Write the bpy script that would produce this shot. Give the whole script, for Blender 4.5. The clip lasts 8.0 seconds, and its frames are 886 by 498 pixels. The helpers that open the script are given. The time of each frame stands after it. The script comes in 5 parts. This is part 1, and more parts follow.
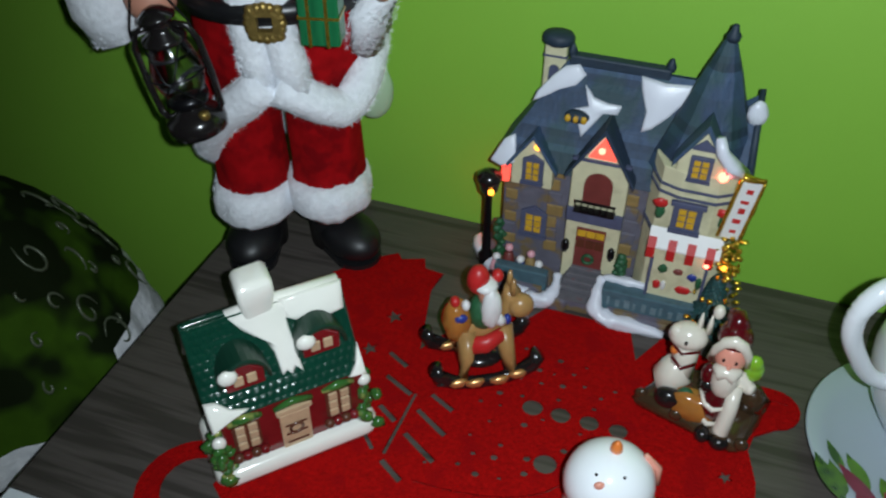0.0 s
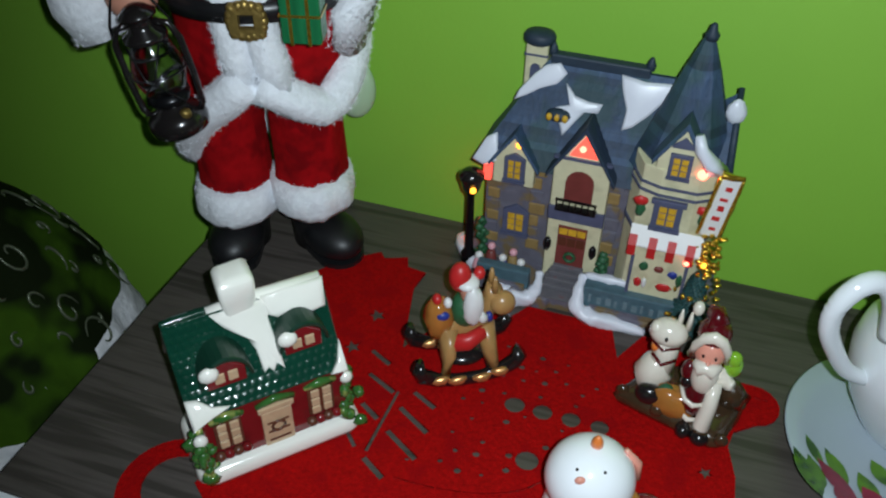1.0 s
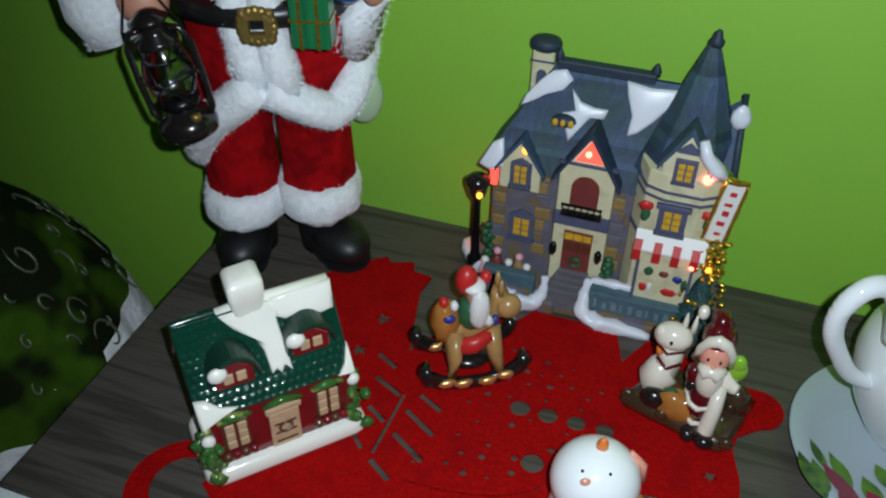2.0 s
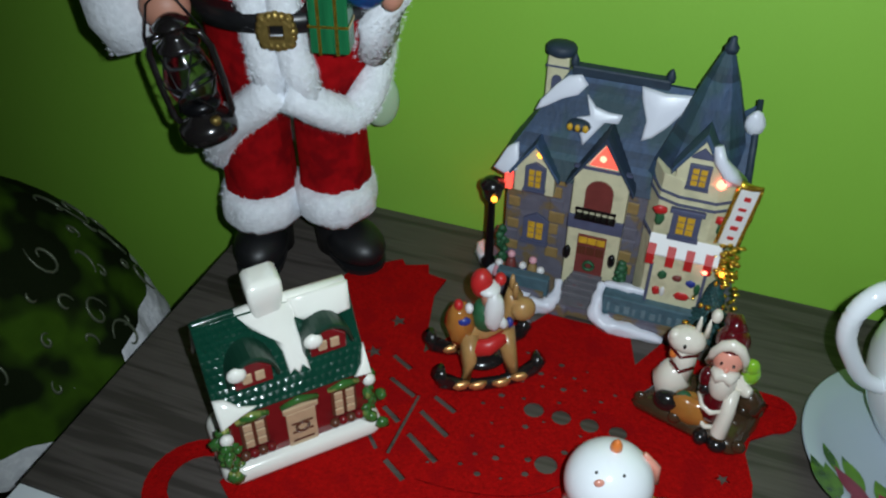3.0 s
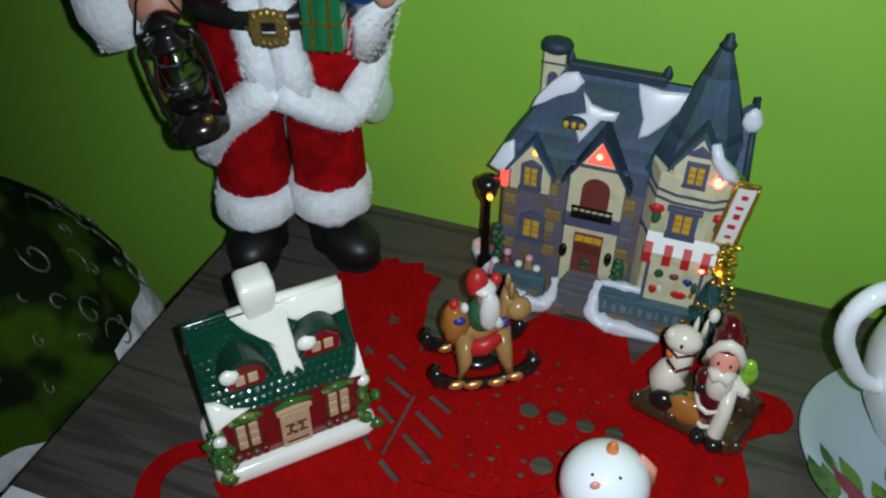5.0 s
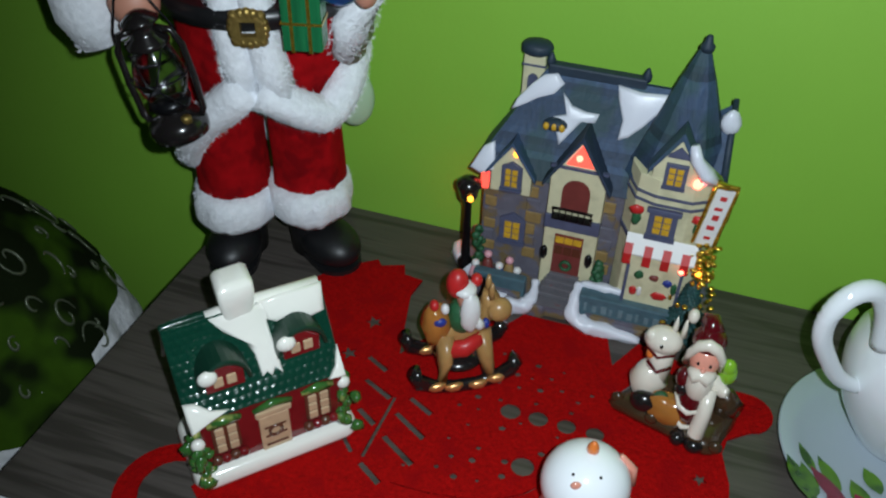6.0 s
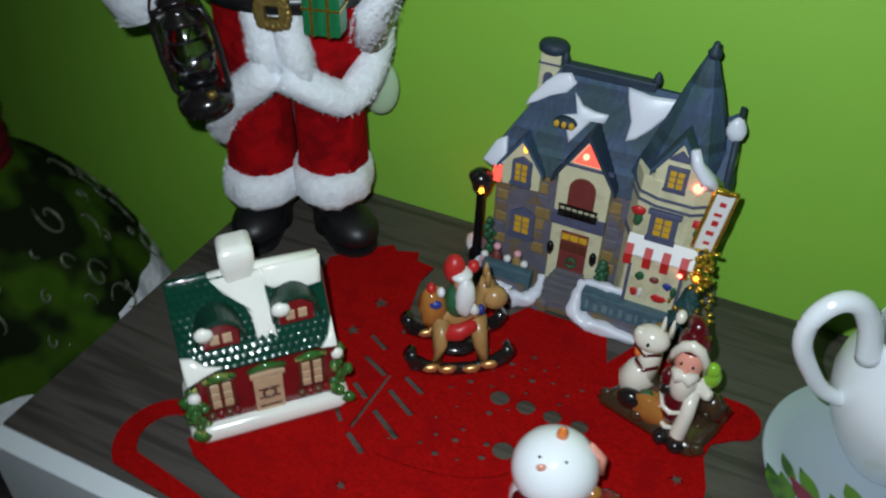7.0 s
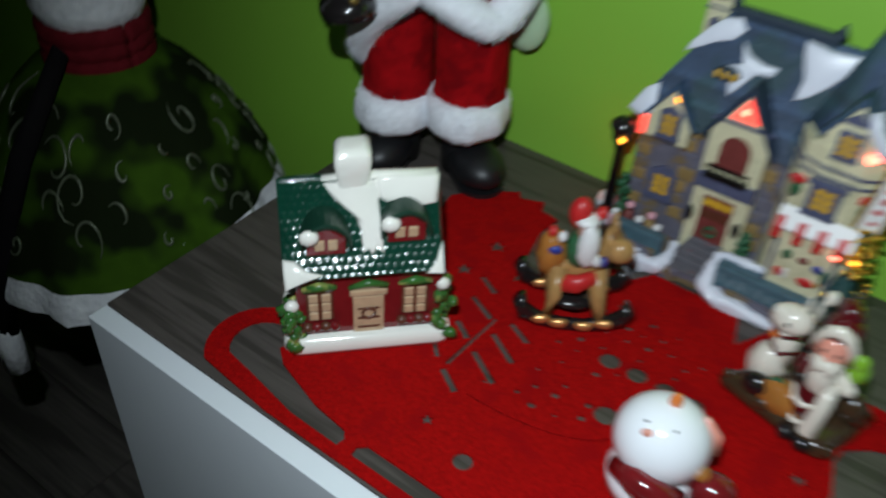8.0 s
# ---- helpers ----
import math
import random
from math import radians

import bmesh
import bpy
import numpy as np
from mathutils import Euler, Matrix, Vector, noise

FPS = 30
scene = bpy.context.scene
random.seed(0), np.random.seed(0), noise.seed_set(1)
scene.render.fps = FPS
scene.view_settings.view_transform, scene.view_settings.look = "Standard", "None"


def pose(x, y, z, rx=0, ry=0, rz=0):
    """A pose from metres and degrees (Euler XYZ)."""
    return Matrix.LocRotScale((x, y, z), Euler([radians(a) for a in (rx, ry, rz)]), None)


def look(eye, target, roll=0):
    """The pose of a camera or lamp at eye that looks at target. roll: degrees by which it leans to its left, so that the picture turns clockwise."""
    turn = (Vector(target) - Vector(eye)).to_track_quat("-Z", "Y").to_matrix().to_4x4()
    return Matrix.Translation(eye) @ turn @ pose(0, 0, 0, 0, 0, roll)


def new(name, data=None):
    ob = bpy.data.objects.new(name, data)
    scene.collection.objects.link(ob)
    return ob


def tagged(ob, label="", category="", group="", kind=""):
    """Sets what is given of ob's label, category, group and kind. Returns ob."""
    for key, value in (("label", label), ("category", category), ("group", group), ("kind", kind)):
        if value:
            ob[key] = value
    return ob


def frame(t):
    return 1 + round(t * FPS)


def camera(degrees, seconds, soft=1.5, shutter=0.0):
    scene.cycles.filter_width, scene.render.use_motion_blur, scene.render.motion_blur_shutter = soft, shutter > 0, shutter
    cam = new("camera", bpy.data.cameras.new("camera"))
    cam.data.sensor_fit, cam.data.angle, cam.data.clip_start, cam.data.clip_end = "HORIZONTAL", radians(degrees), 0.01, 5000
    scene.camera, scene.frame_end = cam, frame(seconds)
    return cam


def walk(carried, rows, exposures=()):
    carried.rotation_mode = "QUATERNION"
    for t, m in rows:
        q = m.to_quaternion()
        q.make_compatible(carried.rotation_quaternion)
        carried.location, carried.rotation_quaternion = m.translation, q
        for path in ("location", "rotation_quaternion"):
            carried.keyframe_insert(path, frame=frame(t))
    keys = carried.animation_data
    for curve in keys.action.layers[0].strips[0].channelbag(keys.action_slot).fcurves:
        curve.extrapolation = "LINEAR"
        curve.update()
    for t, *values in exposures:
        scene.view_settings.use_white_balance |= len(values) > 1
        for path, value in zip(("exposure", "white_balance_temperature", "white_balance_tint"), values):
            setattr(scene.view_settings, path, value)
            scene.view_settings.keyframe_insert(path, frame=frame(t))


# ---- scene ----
cam = camera(55.6, 8.0, 2.2, 1.0)
PATH = [
    (0, (0.011, -0.013, 1.241), (-0.5, 1.426, -0.051), 0.2),
    (0.5, (0.014, -0.011, 1.24), (-0.473, 1.44, -0.046), 0.7),
    (1, (0.015, -0.016, 1.239), (-0.466, 1.439, -0.046), 0.9),
    (1.5, (0.016, -0.019, 1.238), (-0.469, 1.443, -0.038), 0.9),
    (3, (0.013, -0.029, 1.243), (-0.505, 1.433, -0.02), 0.7),
    (3.5, (0.013, -0.026, 1.244), (-0.507, 1.426, -0.029), 0.3),
    (4, (0.011, -0.028, 1.246), (-0.507, 1.431, -0.02), 0.6),
    (5.5, (0.013, -0.019, 1.241), (-0.481, 1.434, -0.041), 1.1),
    (6, (0.014, -0.023, 1.239), (-0.458, 1.455, -0.023), 1.7),
    (6.5, (0.032, -0.032, 1.242), (-0.503, 1.423, -0.022), 1.5),
    (7, (0.07, -0.03, 1.241), (-0.557, 1.399, -0.011), 2.2),
    (7.2, (0.094, -0.026, 1.244), (-0.614, 1.364, -0.007), 1.8),
    (7.5, (0.101, -0.037, 1.216), (-0.7, 1.3, -0.038), 2.7),
    (7.8, (0.085, -0.04, 1.216), (-0.73, 1.247, -0.081), 3.8),
    (8, (0.071, -0.022, 1.185), (-0.799, 1.245, -0.096), 3.6),
]
walk(cam, [(t, look(eye, target, roll)) for t, eye, target, roll in PATH])


# ---- light: the small white lamp beside the lens, in an otherwise dark room ----
TABLE = 0.75
WALL = 0.582


def add_lamp(name, kind, power, size, m, colour=(1, 1, 1)):
    data = bpy.data.lights.new(name, kind)
    data.energy, data.color = power, colour
    data.shadow_soft_size = size
    ob = new(name, data)
    ob.matrix_world = m
    return ob


torch = add_lamp("phone_torch", "SPOT", 14.2, 0.004, look((0.038, -0.016, 1.258), (0.12, 0.52, 0.83)), (0.80, 0.92, 1.0))
torch.data.spot_size, torch.data.spot_blend = radians(138), 0.8
glow = add_lamp("red_lantern_glow", "POINT", 0.012, 0.003, Matrix.Translation((-0.150, 0.545, 0.80)), (1.0, 0.06, 0.04))
world = bpy.data.worlds.new("world")
world.use_nodes = True
world.node_tree.nodes["Background"].inputs[0].default_value = (0.02, 0.022, 0.025, 1)
scene.world = world
scene.view_settings.exposure = 0.0


# ---- materials ----
def mat(name, colour, rough=0.5, metal=0.0, vary=0.15, scale=60.0, bump=0.0, bump_scale=None, coat=0.0, sheen=0.0, coat_rough=0.04,
        second=None, second_scale=8.0, second_at=0.6, glow=0.0, stretch=(1, 1, 1), alpha_glass=False, piece=0.0):
    m = bpy.data.materials.new(name)
    m.use_nodes = True
    n, l = m.node_tree.nodes, m.node_tree.links
    b = n["Principled BSDF"]
    b.inputs["Roughness"].default_value, b.inputs["Metallic"].default_value = rough, metal
    b.inputs["Coat Weight"].default_value, b.inputs["Coat Roughness"].default_value = coat, coat_rough
    if sheen:
        b.inputs["Sheen Weight"].default_value, b.inputs["Sheen Roughness"].default_value = sheen, 0.4
        b.inputs["Sheen Tint"].default_value = (*colour, 1)
    if alpha_glass:
        b.inputs["Transmission Weight"].default_value = 1.0
    co, mp = n.new("ShaderNodeTexCoord"), n.new("ShaderNodeMapping")
    mp.inputs["Scale"].default_value = stretch
    l.new(co.outputs["Object"], mp.inputs["Vector"])
    fine, coarse = n.new("ShaderNodeTexNoise"), n.new("ShaderNodeTexNoise")
    fine.inputs["Scale"].default_value, coarse.inputs["Scale"].default_value = scale, second_scale
    fine.inputs["Detail"].default_value = 5
    for t in (fine, coarse):
        l.new(mp.outputs["Vector"], t.inputs["Vector"])
    hsv = n.new("ShaderNodeMix")
    hsv.data_type = "RGBA"
    dark = tuple(c * (1 - vary) for c in colour)
    lite = tuple(min(1, c * (1 + vary)) for c in colour)
    hsv.inputs["A"].default_value, hsv.inputs["B"].default_value = (*dark, 1), (*lite, 1)
    l.new(fine.outputs["Fac"], hsv.inputs["Factor"])
    out = hsv.outputs["Result"]
    if second:
        ramp, mix = n.new("ShaderNodeMapRange"), n.new("ShaderNodeMix")
        ramp.inputs["From Min"].default_value, ramp.inputs["From Max"].default_value = second_at - 0.06, second_at + 0.06
        l.new(coarse.outputs["Fac"], ramp.inputs["Value"])
        mix.data_type = "RGBA"
        l.new(ramp.outputs["Result"], mix.inputs["Factor"])
        l.new(out, mix.inputs["A"])
        mix.inputs["B"].default_value = (*second, 1)
        out = mix.outputs["Result"]
    if piece:
        info, rng, mul = n.new("ShaderNodeObjectInfo"), n.new("ShaderNodeMapRange"), n.new("ShaderNodeMix")
        rng.inputs["To Min"].default_value, rng.inputs["To Max"].default_value = 1 - piece, 1 + piece
        l.new(info.outputs["Random"], rng.inputs["Value"])
        mul.data_type, mul.blend_type = "RGBA", "MULTIPLY"
        mul.inputs["Factor"].default_value = 1.0
        l.new(out, mul.inputs["A"]), l.new(rng.outputs["Result"], mul.inputs["B"])
        out = mul.outputs["Result"]
    l.new(out, b.inputs["Base Color"])
    if bump:
        bp = n.new("ShaderNodeBump")
        bp.inputs["Strength"].default_value, bp.inputs["Distance"].default_value = bump, 0.002
        if bump_scale:
            t = n.new("ShaderNodeTexNoise")
            t.inputs["Scale"].default_value, t.inputs["Detail"].default_value = bump_scale, 4
            l.new(mp.outputs["Vector"], t.inputs["Vector"])
            l.new(t.outputs["Fac"], bp.inputs["Height"])
        else:
            l.new(fine.outputs["Fac"], bp.inputs["Height"])
        l.new(bp.outputs["Normal"], b.inputs["Normal"])
        if coat:
            l.new(bp.outputs["Normal"], b.inputs["Coat Normal"])
    if glow:
        b.inputs["Emission Color"].default_value = (*colour, 1)
        b.inputs["Emission Strength"].default_value = glow
    return m


M = dict(
    wall=mat("lime_paint", (0.24, 0.50, 0.05), 0.55, vary=0.06, scale=9, bump=0.12, bump_scale=220, second=(0.23, 0.475, 0.05), second_scale=2.5),
    plaster=mat("plain_plaster", (0.45, 0.45, 0.42), 0.8, vary=0.05, scale=8, bump=0.1, bump_scale=200),
    green_smooth=mat("smooth_green_glaze", (0.003, 0.030, 0.017), 0.4, vary=0.3, scale=60, coat=0.25, bump=0.15),
    oak=mat("grey_oak_laminate", (0.080, 0.068, 0.060), 0.42, vary=0.4, scale=16, stretch=(1.5, 26, 26), second=(0.047, 0.040, 0.034), second_scale=5, second_at=0.55, bump=0.08),
    floor=mat("dark_floor_boards", (0.17, 0.15, 0.135), 0.45, vary=0.5, scale=10, stretch=(1.2, 14, 14), second=(0.10, 0.088, 0.080), second_scale=3),
    gap=mat("dark_gap", (0.02, 0.02, 0.02), 0.8),
    white_board=mat("white_laminate", (0.78, 0.82, 0.86), 0.35, vary=0.03, scale=30),
    felt=mat("red_felt", (0.33, 0.0025, 0.0025), 1.0, vary=0.5, scale=330, bump=0.6, bump_scale=420, second=(0.28, 0.002, 0.003), second_scale=40, second_at=0.60),
    velvet=mat("red_velvet", (0.30, 0.003, 0.005), 0.95, vary=0.6, scale=80, bump=1.0, bump_scale=62, sheen=0.35, second=(0.19, 0.002, 0.004), second_scale=48, second_at=0.57),
    fur=mat("white_fur", (0.78, 0.80, 0.84), 0.95, vary=0.2, scale=180, bump=0.6, bump_scale=240, sheen=0.3),
    black_boot=mat("black_boot", (0.008, 0.008, 0.009), 0.45, vary=0.3, scale=50, bump=0.2),
    leather=mat("black_belt", (0.010, 0.010, 0.011), 0.35, vary=0.3, scale=80),
    antique=mat("antique_gold", (0.35, 0.24, 0.07), 0.42, 0.8, vary=0.4, scale=160, bump=0.5),
    skin=mat("peach_vinyl", (0.55, 0.25, 0.17), 0.5, vary=0.08, scale=40),
    black_metal=mat("black_metal", (0.012, 0.012, 0.014), 0.28, 0.6, vary=0.3, scale=90),
    glass=mat("smoky_glass", (0.62, 0.63, 0.65), 0.10, vary=0.05, alpha_glass=True),
    plaid=mat("green_foil", (0.02, 0.22, 0.08), 0.25, 0.4, vary=0.6, scale=180, stretch=(1, 1, 0.1), bump=0.4),
    gold_foil=mat("gold_foil", (0.75, 0.48, 0.06), 0.22, 0.9, vary=0.3, scale=200, bump=0.5),
    blue_foil=mat("blue_foil", (0.02, 0.10, 0.35), 0.2, 0.5, vary=0.4, scale=120),
    sack=mat("pale_sack", (0.40, 0.56, 0.36), 0.7, vary=0.1, scale=60),
    roof_glaze=mat("green_glaze", (0.004, 0.040, 0.024), 0.16, vary=0.35, scale=60, bump=0.05, bump_scale=300, coat=1.0, coat_rough=0.025),
    snow_glaze=mat("cream_glaze", (0.84, 0.82, 0.75), 0.12, vary=0.05, scale=50, coat=0.6, bump=0.12, bump_scale=90),
    red_glaze=mat("oxblood_glaze", (0.16, 0.010, 0.012), 0.15, vary=0.35, scale=80, coat=0.6, bump=0.2),
    tan_glaze=mat("tan_glaze", (0.52, 0.36, 0.22), 0.2, vary=0.25, scale=120, coat=0.4, bump=0.2),
    brown_line=mat("brown_glaze", (0.10, 0.035, 0.02), 0.25, vary=0.2, scale=100, coat=0.3),
    leaf_glaze=mat("leaf_glaze", (0.035, 0.12, 0.025), 0.15, vary=0.5, scale=150, coat=0.5, second=(0.35, 0.36, 0.10), second_scale=90, second_at=0.62),
    slate=mat("navy_slate", (0.033, 0.061, 0.116), 0.65, vary=0.5, scale=260, stretch=(1, 1, 0.4), bump=0.5, second=(0.026, 0.062, 0.080), second_scale=45, second_at=0.55, piece=0.4),
    slate_dark=mat("navy_ridge", (0.018, 0.034, 0.056), 0.6, vary=0.3, scale=140, bump=0.3),
    stucco=mat("cream_stucco", (0.62, 0.58, 0.38), 0.65, vary=0.12, scale=150, bump=0.3, second=(0.50, 0.47, 0.30), second_scale=50),
    timber=mat("blue_timber", (0.075, 0.085, 0.15), 0.55, vary=0.3, scale=140, bump=0.3),
    stone=mat("violet_stone", (0.12, 0.115, 0.15), 0.65, vary=0.35, scale=120, bump=0.5, second=(0.17, 0.12, 0.06), second_scale=70, second_at=0.56),
    ochre=mat("ochre_stone", (0.26, 0.17, 0.06), 0.65, vary=0.3, scale=120, bump=0.5),
    snow=mat("painted_snow", (0.72, 0.74, 0.82), 0.35, vary=0.06, scale=90, bump=0.15, coat=0.2),
    amber=mat("amber_pane", (0.55, 0.32, 0.025), 0.3, vary=0.5, scale=220, glow=0.05),
    door_red=mat("brown_red_door", (0.17, 0.035, 0.03), 0.45, vary=0.3, scale=120, bump=0.2),
    glow_red=mat("glow_red", (1.0, 0.09, 0.06), 0.5, vary=0.1, glow=1.3),
    hot_red=mat("hot_red", (1.0, 0.16, 0.10), 0.5, vary=0.0, glow=6.0),
    hot_amber=mat("hot_amber", (1.0, 0.36, 0.03), 0.5, vary=0.0, glow=4.0),
    planter=mat("teal_slate_box", (0.06, 0.12, 0.15), 0.45, vary=0.4, scale=130, bump=0.4),
    relief=mat("teal_relief", (0.13, 0.20, 0.23), 0.45, vary=0.4, scale=160, bump=0.4),
    red_paint=mat("red_paint", (0.50, 0.02, 0.02), 0.4, vary=0.2, scale=120),
    green_paint=mat("green_paint", (0.02, 0.10, 0.04), 0.5, vary=0.4, scale=160, bump=0.4),
    blue_paint=mat("blue_paint", (0.02, 0.04, 0.25), 0.4, vary=0.2, scale=120),
    pink_paint=mat("pink_paint", (0.70, 0.35, 0.40), 0.45, vary=0.1, scale=120),
    white_paint=mat("white_paint", (0.74, 0.73, 0.72), 0.4, vary=0.05, scale=100),
    pine=mat("pine_green", (0.012, 0.06, 0.06), 0.6, vary=0.5, scale=200),
    path=mat("grey_path", (0.12, 0.115, 0.13), 0.7, vary=0.3, scale=120, bump=0.5, second=(0.17, 0.06, 0.06), second_scale=120, second_at=0.68),
    honey=mat("honey_resin", (0.38, 0.21, 0.075), 0.3, vary=0.3, scale=90, coat=0.3),
    black_gloss=mat("black_gloss", (0.012, 0.010, 0.010), 0.2, vary=0.2, scale=80, coat=0.5),
    copper=mat("copper_gilt", (0.80, 0.42, 0.16), 0.34, 0.75, vary=0.2, scale=120, bump=0.3),
    bone=mat("ivory_glaze", (0.74, 0.68, 0.58), 0.18, vary=0.1, scale=60, coat=0.6),
    maroon=mat("maroon_glaze", (0.085, 0.004, 0.007), 0.2, vary=0.2, scale=60, coat=0.6),
    brown=mat("dark_brown_glaze", (0.05, 0.028, 0.014), 0.2, vary=0.4, scale=70, coat=0.6, bump=0.3),
    orange=mat("orange_glaze", (0.75, 0.20, 0.04), 0.3, vary=0.1, scale=60, coat=0.3),
    caramel=mat("caramel_glaze", (0.36, 0.14, 0.03), 0.15, vary=0.3, scale=60, coat=0.6),
    blush=mat("blush_glaze", (0.72, 0.30, 0.22), 0.2, vary=0.15, scale=90, coat=0.6),
    lime=mat("lime_glaze", (0.22, 0.45, 0.03), 0.15, vary=0.2, scale=60, coat=0.6),
    porcelain=mat("white_porcelain", (0.74, 0.77, 0.80), 0.08, vary=0.02, scale=20, coat=0.5),
    # bluish porcelain, darkened in its colour for the light falling off at the right
    plate_glaze=mat("dimmed_blue_porcelain", (0.37, 0.43, 0.48), 0.1, vary=0.04, scale=20, coat=0.4),
    china=mat("white_glaze", (0.86, 0.88, 0.91), 0.12, vary=0.02, scale=20, coat=0.5),
    leaf=mat("printed_leaf", (0.08, 0.20, 0.006), 0.12, vary=0.6, scale=70, coat=0.5, second=(0.03, 0.09, 0.01), second_scale=55, second_at=0.5),
    petal=mat("printed_petal", (0.22, 0.006, 0.028), 0.12, vary=0.5, scale=90, coat=0.5),
    brocade=mat("green_brocade", (0.034, 0.078, 0.005), 0.85, vary=0.6, scale=30, bump=0.3, bump_scale=90, second=(0.007, 0.012, 0.003), second_scale=16, second_at=0.5),
    silver=mat("silver_thread", (0.12, 0.14, 0.09), 0.35, 0.3, vary=0.2, scale=120),
    knit=mat("red_knit", (0.12, 0.008, 0.012), 0.9, vary=0.4, scale=120, bump=0.6),
    fleece=mat("grey_white_fleece", (0.78, 0.81, 0.85), 0.95, vary=0.3, scale=120, bump=0.8, bump_scale=160),
    dark_cloth=mat("dark_cloth", (0.008, 0.007, 0.008), 0.9, vary=0.3, scale=60),
)


for name in ("felt", "velvet", "fur", "fleece", "knit", "dark_cloth", "brocade"):
    M[name].node_tree.nodes["Principled BSDF"].inputs["Specular IOR Level"].default_value = 0.08


# ---- mesh building ----
class Shape:
    """Collects simple solids, each with its own material, into one mesh."""

    def __init__(self):
        self.v, self.f, self.mi, self.sm, self.mats = [], [], [], [], []

    def add(self, verts, faces, m, smooth=True, at=None):
        if m not in self.mats:
            self.mats.append(m)
        k, s = self.mats.index(m), len(self.v)
        self.v += [tuple(at @ Vector(p)) if at else tuple(p) for p in verts]
        for f in faces:
            self.f.append([i + s for i in f]), self.mi.append(k), self.sm.append(smooth)
        return self

    def box(self, x0, x1, y0, y1, z0, z1, m, at=None):
        v = [(x, y, z) for x in (x0, x1) for y in (y0, y1) for z in (z0, z1)]
        return self.add(v, [(0, 1, 3, 2), (4, 6, 7, 5), (0, 4, 5, 1), (2, 3, 7, 6), (0, 2, 6, 4), (1, 5, 7, 3)], m, False, at)

    def lathe(self, profile, m, seg=32, at=None, sx=1.0, sy=1.0, cap=True, lump=0.0, seed=0.0):
        v, f, n = [], [], len(profile)
        for r, z in profile:
            for i in range(seg):
                a = 2 * math.pi * i / seg
                k = 1 + lump * noise.noise((math.cos(a) * 3 + seed, math.sin(a) * 3, z * 60))
                v.append((r * k * sx * math.cos(a), r * k * sy * math.sin(a), z))
        for j in range(n - 1):
            for i in range(seg):
                f.append((j * seg + i, j * seg + (i + 1) % seg, (j + 1) * seg + (i + 1) % seg, (j + 1) * seg + i))
        if cap:
            f += [tuple(range(seg))[::-1], tuple(range((n - 1) * seg, n * seg))]
        return self.add(v, f, m, True, at)

    def ball(self, c, r, m, at=None, seg=20, lump=0.0, freq=60.0):
        r = r if isinstance(r, tuple) else (r, r, r)
        v, f, rings = [], [], max(6, seg // 2)
        for j in range(rings + 1):
            p = math.pi * j / rings
            for i in range(seg):
                a = 2 * math.pi * i / seg
                d = Vector((math.sin(p) * math.cos(a), math.sin(p) * math.sin(a), -math.cos(p)))
                k = 1 + lump * noise.noise((d * 2.2 + Vector(c) * freq))
                v.append((c[0] + r[0] * d.x * k, c[1] + r[1] * d.y * k, c[2] + r[2] * d.z * k))
        for j in range(rings):
            for i in range(seg):
                f.append((j * seg + i, j * seg + (i + 1) % seg, (j + 1) * seg + (i + 1) % seg, (j + 1) * seg + i))
        return self.add(v, f, m, True, at)

    def tube(self, path, r, m, seg=10, at=None, closed=False, lump=0.0):
        pts = [Vector(p) for p in path]
        n = len(pts)
        rs = r if isinstance(r, (list, tuple)) else [r] * n
        v, f = [], []
        up = Vector((0.13, 0.21, 0.97))
        for i, p in enumerate(pts):
            a = pts[(i - 1) % n] if closed or i else pts[0]
            b = pts[(i + 1) % n] if closed or i < n - 1 else pts[-1]
            d = (b - a).normalized()
            s = d.cross(up).normalized()
            t = d.cross(s)
            for k in range(seg):
                q = 2 * math.pi * k / seg
                g = 1 + lump * noise.noise(p * 90 + Vector((math.cos(q) * 2, math.sin(q) * 2, 0)))
                v.append(p + (s * math.cos(q) + t * math.sin(q)) * rs[i] * g)
        for j in range(n if closed else n - 1):
            for k in range(seg):
                f.append((j * seg + k, j * seg + (k + 1) % seg, (j + 1) % n * seg + (k + 1) % seg, (j + 1) % n * seg + k))
        if not closed:
            f += [tuple(range(seg)), tuple(range((n - 1) * seg, n * seg))[::-1]]
        return self.add(v, f, m, True, at)

    def prism(self, poly, y0, y1, m, at=None, smooth=False):
        """A flat outline in x and z, with depth from y0 to y1."""
        n = len(poly)
        v = [(x, y0, z) for x, z in poly] + [(x, y1, z) for x, z in poly]
        f = [tuple(range(n)), tuple(range(n, 2 * n))[::-1]] + [(i, i + n, (i + 1) % n + n, (i + 1) % n) for i in range(n)]
        return self.add(v, f, m, smooth, at)

    def poly(self, verts, faces, m, smooth=False, at=None):
        return self.add(verts, faces, m, smooth, at)

    def tufts(self, points, length, width, m, spread=0.9):
        """Fine hairs: points are (place, outward way)."""
        for p, d in points:
            d = (Vector(d) + Vector([random.uniform(-spread, spread) for _ in range(3)])).normalized()
            s = d.orthogonal().normalized() * width
            k = length * random.uniform(0.6, 1.3)
            self.add([p - s, p + s, p + d * k], [(0, 1, 2)], m, True)
        return self

